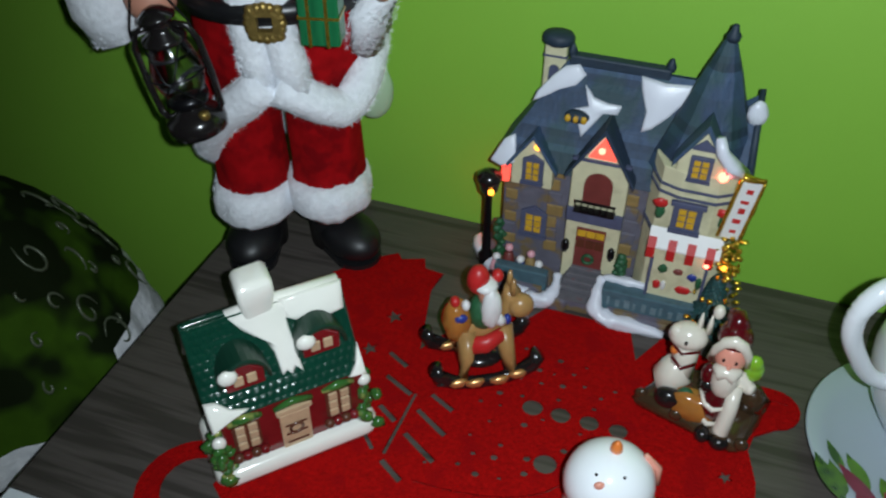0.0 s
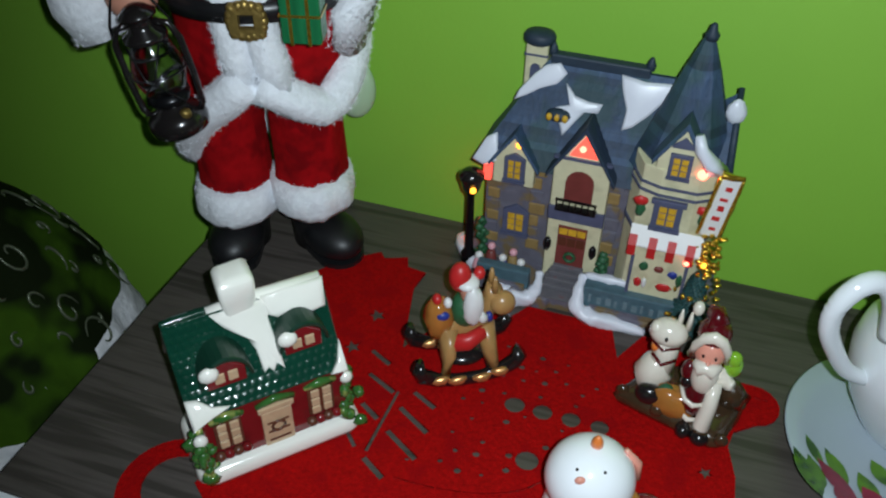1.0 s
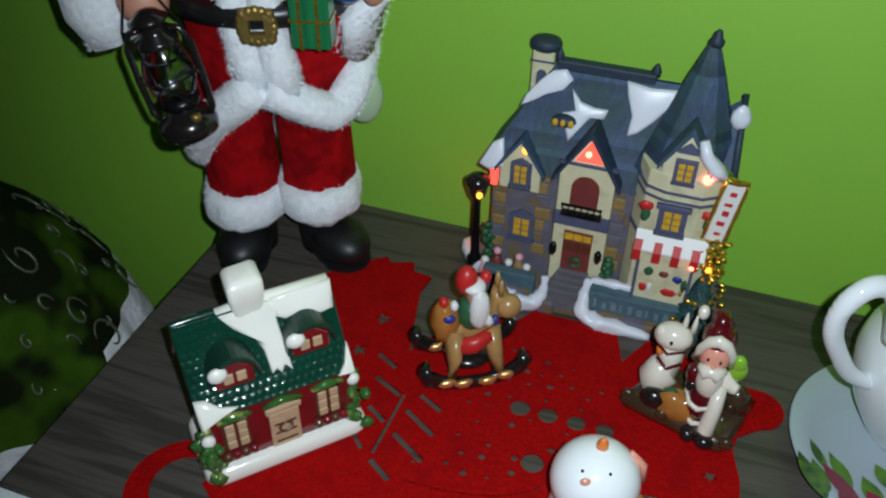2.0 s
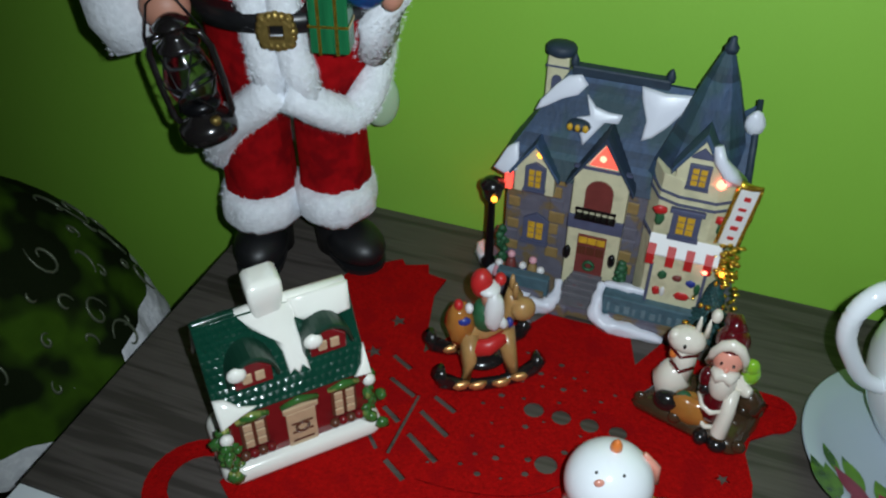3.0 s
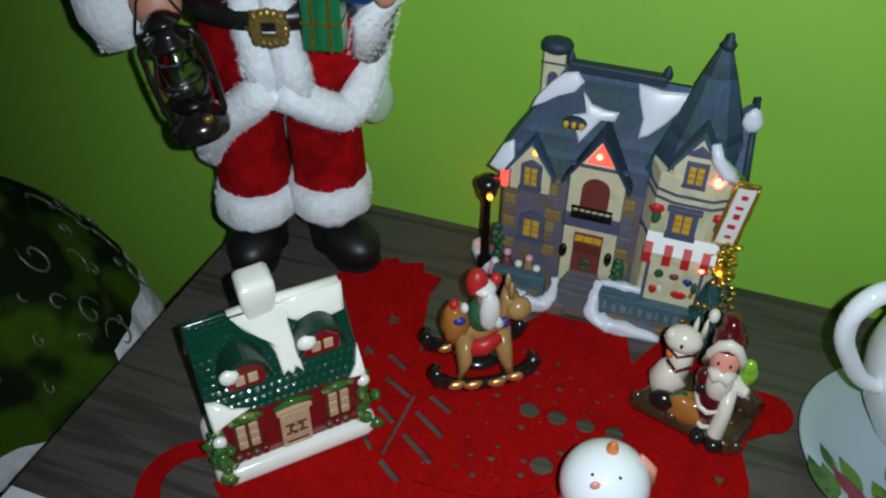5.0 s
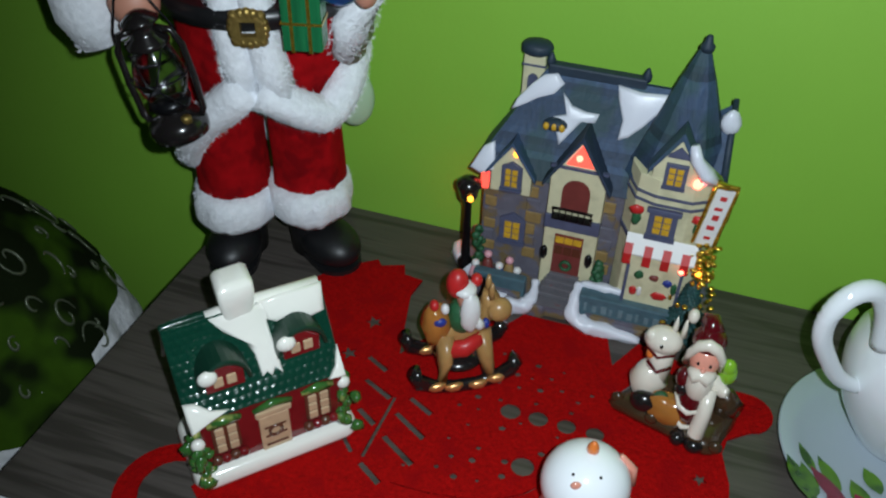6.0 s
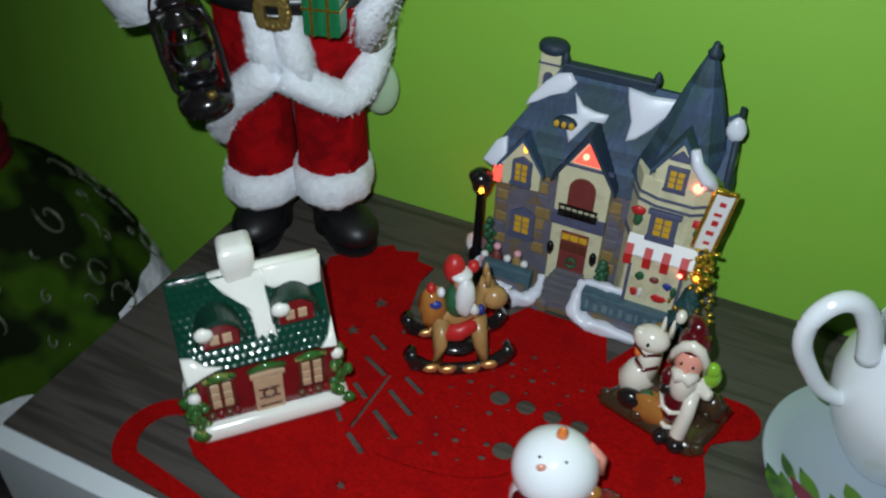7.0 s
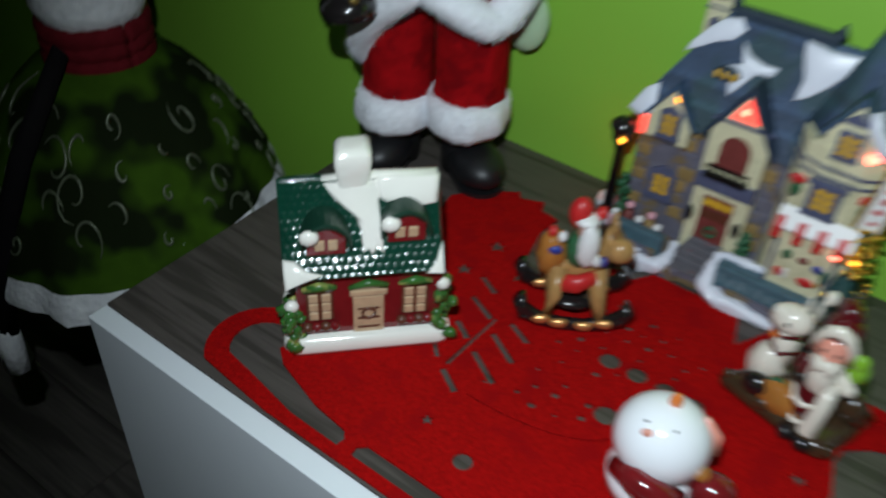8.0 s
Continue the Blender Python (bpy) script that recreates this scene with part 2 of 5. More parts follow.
    def mesh(self, name):
        me = bpy.data.meshes.new(name)
        me.from_pydata(self.v, [], self.f)
        me.polygons.foreach_set("material_index", self.mi)
        me.polygons.foreach_set("use_smooth", self.sm)
        for m in self.mats:
            me.materials.append(M[m])
        bm = bmesh.new()
        bm.from_mesh(me)
        bmesh.ops.recalc_face_normals(bm, faces=bm.faces)
        bm.to_mesh(me)
        bm.free()
        return me


def thing(name, x, y, z, turn, label, category, group="", kind=""):
    ob = new(name)
    ob.matrix_world = pose(x, y, z, 0, 0, turn)
    ob.empty_display_size = 0.02
    return tagged(ob, label, category, group, kind)


def part(name, shape, parent, label="", bevel=0.0):
    ob = new(name, shape.mesh(name))
    ob.parent = parent
    if bevel:
        b = ob.modifiers.new("bevel", "BEVEL")
        b.width, b.segments, b.limit_method = bevel, 2, "ANGLE"
    return tagged(ob, label)


def single(name, shape, x, y, z, turn, label, category, kind="", bevel=0.0):
    ob = new(name, shape.mesh(name))
    ob.matrix_world = pose(x, y, z, 0, 0, turn)
    if bevel:
        b = ob.modifiers.new("bevel", "BEVEL")
        b.width, b.segments, b.limit_method = bevel, 2, "ANGLE"
    return tagged(ob, label, category, "", kind)


def arc(c, r, a0, a1, n, r2=None):
    return [(c[0] + r * math.cos(radians(a0 + (a1 - a0) * i / n)), c[1] + (r2 or r) * math.sin(radians(a0 + (a1 - a0) * i / n))) for i in range(n + 1)]


# ---- the room ----
X0, X1, Y0, TOP = -2.0, 1.6, -2.2, 2.5
single("floor", Shape().box(X0, X1, Y0, WALL, -0.1, 0, "gap"), 0, 0, 0, 0, "dark floor under the boards of the room", "floor", "structure")
single("wall_north", Shape().box(X0, X1, WALL, WALL + 0.12, 0, TOP, "wall"), 0, 0, 0, 0, "plain lime green painted wall behind the cabinet", "wall", "structure")
single("wall_south", Shape().box(X0, X1, Y0 - 0.12, Y0, 0, TOP, "plaster"), 0, 0, 0, 0, "plain pale plastered wall of the room", "wall", "structure")
single("wall_west", Shape().box(X0 - 0.12, X0, Y0, WALL, 0, TOP, "wall"), 0, 0, 0, 0, "plain lime green side wall of the room", "wall", "structure")
single("wall_east", Shape().box(X1, X1 + 0.12, Y0, WALL, 0, TOP, "plaster"), 0, 0, 0, 0, "plain pale side wall of the room", "wall", "structure")
single("ceiling", Shape().box(X0, X1, Y0, WALL, TOP, TOP + 0.1, "plaster"), 0, 0, 0, 0, "plain pale flat ceiling", "ceiling", "structure")

# ---- cabinet ----
CL, CR, CF = -0.376, 0.95, 0.186
cab = thing("cabinet", 0, 0, 0, 0, "low white cabinet with a grey oak top, against the green wall", "cabinet")
part("top_panel", Shape().box(CL, CR, CF + 0.0145, WALL - 0.001, TABLE - 0.018, TABLE, "oak"), cab, "grey-brown oak grain top panel", 0.0006)
part("front_panel", Shape().box(CL, 0.285, CF - 0.002, CF + 0.0140, 0.06, TABLE - 0.001, "white_board"), cab, "glossy white front panel", 0.0008)
part("front_panel", Shape().box(0.288, CR, CF - 0.002, CF + 0.0140, 0.06, TABLE - 0.001, "white_board"), cab, "glossy white front panel", 0.0008)
part("side_panel", Shape().box(CL, CL + 0.018, CF + 0.0145, WALL - 0.001, 0.0, TABLE - 0.0185, "oak"), cab, "", 0.0006)
part("side_panel", Shape().box(CR - 0.018, CR, CF + 0.0145, WALL - 0.001, 0.0, TABLE - 0.0185, "oak"), cab, "", 0.0006)
part("plinth", Shape().box(CL + 0.02, CR - 0.02, CF + 0.03, WALL - 0.002, 0.0, 0.058, "gap"), cab)

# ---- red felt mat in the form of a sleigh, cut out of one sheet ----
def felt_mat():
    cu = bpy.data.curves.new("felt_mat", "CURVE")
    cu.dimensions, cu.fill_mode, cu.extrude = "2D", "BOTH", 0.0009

    def ring(pts):
        sp = cu.splines.new("POLY")
        sp.points.add(len(pts) - 1)
        for p, q in zip(sp.points, pts):
            p.co = (q[0], q[1], 0, 1)
        sp.use_cyclic_u = True

    def slot(x0, y0, x1, y1, w):
        d = Vector((x1 - x0, y1 - y0)).normalized() * w
        ring([(x0 + d.y, y0 - d.x), (x1 + d.y, y1 - d.x), (x1 - d.y, y1 + d.x), (x0 - d.y, y0 + d.x)])

    def hole(x, y, r, n=14):
        ring(arc((x, y), r, 0, 360 - 360 / n, n - 1))

    def star(x, y, r):
        ring([(x + r * (1 if i % 2 else 0.42) * math.cos(0.3 + i * math.pi / 5), y + r * (1 if i % 2 else 0.42) * math.sin(0.3 + i * math.pi / 5)) for i in range(10)])

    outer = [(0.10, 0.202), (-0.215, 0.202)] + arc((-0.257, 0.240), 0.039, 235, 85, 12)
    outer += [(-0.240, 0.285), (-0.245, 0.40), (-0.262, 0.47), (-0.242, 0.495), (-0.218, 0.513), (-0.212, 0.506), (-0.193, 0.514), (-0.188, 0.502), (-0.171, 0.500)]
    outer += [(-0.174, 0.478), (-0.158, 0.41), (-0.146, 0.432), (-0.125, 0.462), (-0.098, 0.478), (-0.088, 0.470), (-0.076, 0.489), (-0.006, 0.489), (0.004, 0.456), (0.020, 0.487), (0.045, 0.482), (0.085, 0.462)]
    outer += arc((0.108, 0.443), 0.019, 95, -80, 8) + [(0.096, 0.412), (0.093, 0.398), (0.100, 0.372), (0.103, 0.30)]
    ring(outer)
    ring([(-0.160, 0.2105), (-0.200, 0.2110), (-0.246, 0.2190)] + arc((-0.257, 0.242), 0.0235, 236, 60, 9) + [(-0.248, 0.252), (-0.240, 0.262), (-0.246, 0.247), (-0.234, 0.238), (-0.192, 0.2255), (-0.164, 0.2222), (-0.159, 0.217)])
    ring([(-0.148, 0.2105), (-0.02, 0.2105), (-0.02, 0.2220), (-0.144, 0.2220), (-0.149, 0.217)])
    ring([(-0.010, 0.2105), (0.085, 0.2105), (0.085, 0.2220), (-0.010, 0.2220)])
    for i in range(4):
        hole(-0.0595 + 0.0212 * i, 0.3842, 0.0077 - 0.0003 * i)
    hole(-0.0385, 0.339, 0.0083)
    hole(-0.091, 0.250, 0.0066)
    for a in ((-0.173, 0.377, -0.148, 0.365), (-0.134, 0.371, -0.114, 0.361), (-0.139, 0.354, -0.112, 0.338), (-0.140, 0.331, -0.112, 0.314), (-0.167, 0.3485, -0.150, 0.338), (-0.1470, 0.3040, -0.128, 0.292), (-0.180, 0.400, -0.161, 0.390)):
        slot(*a, 0.0023)
    slot(-0.1452, 0.368, -0.1472, 0.309, 0.0014), slot(-0.168, 0.322, -0.156, 0.310, 0.0016)
    slot(0.098, 0.4505, 0.118, 0.4500, 0.0009)
    star(-0.191, 0.4375, 0.0085), star(-0.196, 0.398, 0.008), star(0.080, 0.370, 0.006), star(-0.128, 0.262, 0.005)
    bow = [(-0.122, 0.2955), (-0.110, 0.2955), (-0.092, 0.2965), (-0.074, 0.2995), (-0.058, 0.3035), (-0.044, 0.3095), (-0.033, 0.3165), (-0.025, 0.3255)]
    for (ax, ay), (bx, by) in zip(bow, bow[1:]):
        slot(ax + (bx - ax) * 0.06, ay + (by - ay) * 0.06, bx, by, 0.0006)
    rnd = random.Random(4)
    taken = [(-0.0595 + 0.0212 * i, 0.3842) for i in range(4)] + [(-0.0385, 0.339)]
    while len(taken) < 44:
        x, y = rnd.uniform(-0.125, 0.0), rnd.uniform(0.305, 0.44)
        if all((x - a) ** 2 + (y - b) ** 2 > 0.0115 ** 2 for a, b in taken) and not (x < -0.098 and y > 0.33) and not (y < 0.332 and (x > -0.05 or y < 0.312)):
            taken.append((x, y))
            hole(x, y, rnd.choice((0.0016, 0.002, 0.0027)), 9)
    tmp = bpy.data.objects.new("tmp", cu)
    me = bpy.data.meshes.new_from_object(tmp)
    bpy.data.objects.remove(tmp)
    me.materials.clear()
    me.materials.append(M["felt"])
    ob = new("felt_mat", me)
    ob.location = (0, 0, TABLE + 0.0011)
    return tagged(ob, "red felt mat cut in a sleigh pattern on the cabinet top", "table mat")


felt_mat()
MAT = TABLE + 0.0021


# ---- large doll in a red velvet suit ----
def hairs_on_tube(path, r, n, rnd):
    pts = [Vector(p) for p in path]
    out = []
    for _ in range(n):
        k = rnd.randrange(len(pts) - 1)
        a, b = pts[k], pts[k + 1]
        p = a.lerp(b, rnd.random())
        d = (b - a).normalized()
        s = d.orthogonal().normalized()
        q = rnd.uniform(0, 6.283)
        w = s * math.cos(q) + d.cross(s) * math.sin(q)
        out.append((p + w * r * 0.95, w))
    return out


SUIT = (-0.305, 0.507, 20, 1.04)   # place, turn and size of the large doll
FOOT = 0.0188


def suit_doll():
    s, rnd = Shape(), random.Random(2)
    furs = []

    def fur_tube(path, r, n):
        s.tube(path, r, "fur", 12, lump=0.25)
        rr = r if not isinstance(r, (list, tuple)) else sum(r) / len(r)
        furs.extend(hairs_on_tube(path, rr, n, rnd))

    for u, top in ((-0.0375, 0.19), (0.0245, 0.19)):
        k = 0.0 if u < 0 else 0.006
        s.lathe([(0.024, 0.060 + k), (0.0298, 0.080 + k), (0.0290, 0.11), (0.0288, 0.15), (0.028, top)], "velvet", 40, pose(u, 0, 0), 1.0, 1.05, lump=0.14, seed=u * 50)
        ring = [(u + 0.0255 * math.cos(a), 0.031 * math.sin(a) - 0.002, 0.071 + k) for a in [i * 2 * math.pi / 22 for i in range(22)]]
        s.lathe([(0.024, 0.060 + k), (0.034, 0.0585 + k), (0.0375, 0.066 + k), (0.0375, 0.078 + k), (0.0345, 0.088 + k), (0.026, 0.089 + k)], "fur", 36, pose(u, -0.002, 0), 0.93, 1.08, lump=0.12, seed=u * 90)
        for dz in (-0.002, 0.004, 0.010):
            furs.extend(hairs_on_tube([(x, y, z + dz) for x, y, z in ring + ring[:1]], 0.0085, 1200, rnd))
        # boots
        s.lathe([(0.021, FOOT + 0.001), (0.022, 0.05), (0.020, 0.07)], "black_boot", 20, pose(u * 1.02, 0.0, 0), lump=0.06)
        turn = pose(u * 1.02 + (0.004 if u > 0 else -0.002), -0.004, FOOT, 0, 0, -4 if u < 0 else 38)
        s.ball((0, -0.017, 0.018), (0.023, 0.033, 0.0178), "black_boot", turn, 24)
        sole = [(x, y) for x, y in arc((0, -0.028), 0.020, 180, 360, 8) + arc((0, 0.006), 0.019, 0, 180, 8)]
        n = len(sole)
        s.add([(x, y, z) for z in (0.0, 0.006) for x, y in sole], [tuple(range(n))[::-1], tuple(range(n, 2 * n))] + [(i, (i + 1) % n, (i + 1) % n + n, i + n) for i in range(n)], "leather", False, turn)
    # coat
    s.lathe([(0.050, 0.178), (0.060, 0.185), (0.064, 0.21), (0.062, 0.262), (0.064, 0.29), (0.060, 0.34), (0.043, 0.375), (0.02, 0.39)], "velvet", 40, None, 1.0, 0.78, lump=0.06)
    # hem: slants up to the open front
    def hem(sign, front_z, low_z, side_z, back_z):
        pts = []
        for i in range(19):
            a = radians(-88 + 178 * i / 18) if sign > 0 else radians(-92 - 178 * i / 18)
            f = i / 18
            z = front_z + (low_z - front_z) * min(1, f * 4) if f < 0.25 else low_z + (side_z - low_z) * min(1, (f - 0.25) * 3.5)
            if f > 0.6:
                z += (back_z - side_z) * (f - 0.6) / 0.4
            pts.append((0.0655 * math.cos(a), 0.0545 * math.sin(a), z))
        fur_tube(pts, 0.0138, 2400)

    hem(-1, 0.204, 0.162, 0.108, 0.112)
    hem(1, 0.200, 0.170, 0.216, 0.150)
    # front bands of fur, above and below the belt
    for path, r in (([(-0.014, -0.046, 0.335), (-0.014, -0.048, 0.285), (-0.012, -0.050, 0.25), (-0.009, -0.053, 0.22), (-0.008, -0.053, 0.203)], [0.014, 0.014, 0.013, 0.012, 0.011]),
                    ([(0.007, -0.046, 0.335), (0.006, -0.049, 0.285), (0.008, -0.051, 0.25), (0.012, -0.053, 0.22), (0.017, -0.051, 0.194)], [0.013, 0.013, 0.012, 0.012, 0.012])):
        fur_tube(path, r, 1800)
    s.lathe([(0.064, 0.2485), (0.0680, 0.2490), (0.0682, 0.2620), (0.064, 0.2625)], "leather", 44, pose(0, -0.006, 0), 1.0, 0.86)
    # buckle: a toothed square frame
    for i in range(16):
        a = i * 2 * math.pi / 16
        s.ball((0.005 + 0.0105 * math.cos(a) * (1.15 if i % 4 == 2 else 1), -0.0735, 0.2555 + 0.0105 * math.sin(a) * (1.15 if i % 4 == 2 else 1)), (0.0038, 0.003, 0.0038), "antique", None, 8)
    for d in (-1, 1):
        s.box(-0.005, 0.015, -0.076, -0.070, 0.2555 + d * 0.008 - 0.003, 0.2555 + d * 0.008 + 0.003, "antique")
        s.box(d * 0.008 + 0.002, d * 0.008 + 0.008, -0.0762, -0.0702, 0.2475, 0.2635, "antique")
    # arms with fur cuffs and plain hands
    s.tube([(-0.054, 0.0, 0.345), (-0.086, -0.01, 0.310), (-0.106, -0.03, 0.275)], [0.028, 0.026, 0.022], "velvet", 16)
    fur_tube([(-0.114, -0.028, 0.284), (-0.107, -0.034, 0.250), (-0.100, -0.036, 0.228)], [0.022, 0.024, 0.017], 1500)
    s.ball((-0.071, -0.054, 0.264), (0.017, 0.015, 0.016), "skin")
    s.tube([(0.054, 0.0, 0.345), (0.078, -0.005, 0.31), (0.080, -0.03, 0.275)], [0.028, 0.024, 0.021], "velvet", 16)
    fur_tube([(0.083, -0.012, 0.290), (0.079, -0.028, 0.270), (0.070, -0.036, 0.242), (0.064, -0.03, 0.218)], [0.016, 0.017, 0.015, 0.012], 900)
    s.ball((0.080, -0.056, 0.276), (0.009, 0.011, 0.013), "skin")
    # plain head with beard and cap
    s.ball((0, -0.01, 0.43), (0.05, 0.048, 0.055), "skin")
    s.ball((0, -0.034, 0.40), (0.05, 0.035, 0.065), "fur", lump=0.2)
    s.lathe([(0.054, 0.455), (0.05, 0.49), (0.03, 0.53), (0.008, 0.56)], "velvet", 24)
    # pale bag that hangs behind
    s.ball((0.062, 0.028, 0.150), (0.017, 0.008, 0.026), "sack")
    s.tufts(furs, 0.0034, 0.00020, "fur", 0.9)
    s.v = [(x * SUIT[3], y * SUIT[3], (z - FOOT) * SUIT[3]) for x, y, z in s.v]
    return single("santa_doll", s, SUIT[0], SUIT[1], TABLE, SUIT[2], "standing doll in red velvet with white fur and black boots", "doll")


suit_doll()


def at_doll(u, v, z):
    a, k = radians(SUIT[2]), SUIT[3]
    return (SUIT[0] + k * (u * math.cos(a) - v * math.sin(a)), SUIT[1] + k * (u * math.sin(a) + v * math.cos(a)), TABLE + k * (z - FOOT))


def storm_lantern():
    t = thing("storm_lantern", *at_doll(-0.050, -0.074, 0.177), 20, "small black storm lantern with glass globe in a doll's hand", "lantern")
    t.matrix_world = t.matrix_world @ pose(0, 0, 0, 0, -9, 0) @ Matrix.Scale(0.85, 4)
    part("tank", Shape().lathe([(0.018, 0.0), (0.0245, 0.002), (0.0255, 0.008), (0.0245, 0.015), (0.019, 0.020), (0.012, 0.024), (0.011, 0.027)], "black_gloss", 32), t)
    part("filler_cap", Shape().lathe([(0.0045, 0.017), (0.0045, 0.022), (0.003, 0.0235)], "antique", 14, pose(0.013, -0.013, 0)), t, "small brass filler cap")
    part("burner", Shape().lathe([(0.016, 0.027), (0.0175, 0.030), (0.017, 0.034), (0.010, 0.038), (0.006, 0.042)], "black_metal", 24), t)
    g = part("globe", Shape().lathe([(0.0135, 0.034), (0.0185, 0.042), (0.0212, 0.052), (0.0205, 0.063), (0.0170, 0.075), (0.0135, 0.082)], "glass", 32, cap=False), t, "clear glass globe")
    g.visible_shadow = False
    part("cap", Shape().lathe([(0.0165, 0.082), (0.0180, 0.084), (0.0175, 0.087), (0.0110, 0.092), (0.0105, 0.101), (0.0150, 0.102), (0.0150, 0.104), (0.008, 0.110), (0.003, 0.112)], "black_gloss", 28), t)
    for d in (-1, 1):
        part("side_tube", Shape().tube([(d * 0.021, 0, 0.014), (d * 0.0255, 0, 0.022), (d * 0.0270, 0, 0.050), (d * 0.0262, 0, 0.080), (d * 0.021, 0, 0.093), (d * 0.011, 0, 0.096)], 0.0029, "black_gloss", 12), t)
        part("guard_wire", Shape().tube([(-0.015, d * 0.010, 0.030), (-0.008, d * 0.0215, 0.046), (0.004, d * 0.0228, 0.058), (0.013, d * 0.0130, 0.082)], 0.0009, "black_metal", 6), t)
        part("guard_wire", Shape().tube([(0.015, d * 0.010, 0.030), (0.008, d * 0.0215, 0.046), (-0.004, d * 0.0230, 0.058), (-0.013, d * 0.0130, 0.082)], 0.0009, "black_metal", 6), t)
    part("guard_ring", Shape().tube([(0.0225 * math.cos(a), 0.0225 * math.sin(a), 0.056) for a in [i * math.pi / 14 for i in range(28)]], 0.0009, "black_metal", 6, closed=True), t)
    part("bail", Shape().tube([(-0.0265, 0, 0.078), (-0.024, 0, 0.096), (-0.013, -0.001, 0.122), (0.0, -0.001, 0.130), (0.012, -0.001, 0.122), (0.0235, 0, 0.096), (0.0265, 0, 0.078)], 0.0009, "black_metal", 8), t, "thin dark wire carrying handle")


storm_lantern()


def gift():
    t = thing("gift_parcel", *at_doll(0.041, -0.072, 0.243), 14, "small green tartan foil parcel with gold lines held by a doll", "gift")
    part("wrapping", Shape().box(-0.0135, 0.0135, -0.010, 0.010, 0.0, 0.052, "plaid"), t, "", 0.0015)
    for x in (-0.0065, 0.0055):
        part("ribbon_band", Shape().box(x - 0.0011, x + 0.0011, -0.0106, 0.0106, -0.0004, 0.0524, "gold_foil"), t, "gold band")
    part("ribbon_band", Shape().box(-0.0141, 0.0141, -0.0104, 0.0104, 0.019, 0.0208, "gold_foil"), t, "gold band")
    b = thing("bauble", *at_doll(0.064, -0.066, 0.285), 0, "shiny blue foil ball held beside a green parcel", "bauble")
    part("ball", Shape().ball((0, 0, 0), 0.0165, "blue_foil", None, 24), b)


gift()


# ---- ceramic cottage ----
def cottage():
    t = thing("ceramic_cottage", -0.2212, 0.3085, MAT, 46.7, "glazed ceramic cottage with a green snowy roof and red walls", "ornament")
    L, D = 0.0525, 0.027
    base = [(x, y) for x, y in arc((L - 0.006, D - 0.008), 0.011, 0, 90, 5) + arc((-L + 0.006, D - 0.008), 0.011, 90, 180, 5) + arc((-L + 0.006, -D + 0.004), 0.011, 180, 270, 5) + arc((L - 0.006, -D + 0.004), 0.011, 270, 360, 5)]
    n = len(base)
    sh, rows = Shape(), ((1.0, 0.0), (1.03, 0.004), (1.0, 0.010), (0.93, 0.0135))
    v = [(x * k, y * k, z) for k, z in rows for x, y in base]
    sh.add(v, [(j * n + i, j * n + (i + 1) % n, (j + 1) * n + (i + 1) % n, (j + 1) * n + i) for j in range(3) for i in range(n)] + [tuple(range(n)), tuple(range(3 * n, 4 * n))], "snow_glaze")
    part("snow_base", sh, t, "thick cream glazed snow base", 0.0)
    part("wall_body", Shape().prism([(-D, 0.010), (D, 0.010), (D, 0.071), (0.004, 0.113), (-0.004, 0.113), (-D, 0.071)], -L + 0.002, L - 0.0045, "red_glaze", pose(0, 0, 0, 0, 0, 90)), t, "dark red glazed walls", 0.002)

    def roof_line(k):
        """Distance from the ridge plane and height up the slope, with a slight flare at the eave."""
        return 0.0325 - 0.0325 * k - 0.0030 * math.sin(math.pi * k), 0.0690 + 0.0535 * k - 0.0012 * math.sin(math.pi * k)

    # roof: two steep slabs with shingle bumps in relief
    def slab(sign):
        sh, nu, nv = Shape(), 200, 120
        if sign > 0:
            nu, nv = 60, 26
        v, f = [], []
        for layer in (0, 1):
            for j in range(nv + 1):
                for i in range(nu + 1):
                    x, k = -L - 0.002 + (2 * L - 0.002) * i / nu, j / nv
                    y, z = roof_line(k)
                    y *= sign
                    end = max(0.0, abs(x) - L + 0.012) / 0.014
                    row = round(k * 12)
                    u = (x + 0.2) / 0.0052 + 0.5 * (row % 2)
                    du, dk, lean = u - math.floor(u) - 0.5, k * 12 - row, noise.noise((math.floor(u) * 1.7, row * 2.3, 5.0))
                    tile = (1 - 4 * du * du) * (1 - 4 * dk * dk) + 0.9 * lean * du
                    h = 0.0 if layer else 0.0045 + 0.0005 * noise.noise((x * 60, k * 5, sign)) + 0.00034 * tile * (1 + 0.6 * noise.noise((x * 230, k * 20, 3))) - 0.0016 * end * end
                    v.append((x, y + sign * h * 0.86, z + h * 0.5))
        m = (nu + 1) * (nv + 1)
        for j in range(nv):
            for i in range(nu):
                a = j * (nu + 1) + i
                f += [(a, a + 1, a + nu + 2, a + nu + 1), (m + a, m + a + nu + 1, m + a + nu + 2, m + a + 1)]
        for i in range(nu):
            for a in (i, nv * (nu + 1) + i):
                f.append((a, a + 1, m + a + 1, m + a))
        for j in range(nv):
            for a in (j * (nu + 1), j * (nu + 1) + nu):
                f.append((a, a + nu + 1, m + a + nu + 1, m + a))
        return sh.add(v, f, "roof_glaze")

    part("roof_slope", slab(-1), t, "dark green glazed bumpy roof"), part("roof_slope", slab(1), t, "dark green glazed bumpy roof")

    def on_roof(x, k, h):
        y, z = roof_line(min(1, max(0, k)))
        return (x * (0.94 if x < 0 else 0.845), -y - h * 0.86 + 0.03 * min(0, k), z + h * 0.5 + 0.05 * min(0, k) + 0.05 * max(0, k - 1))

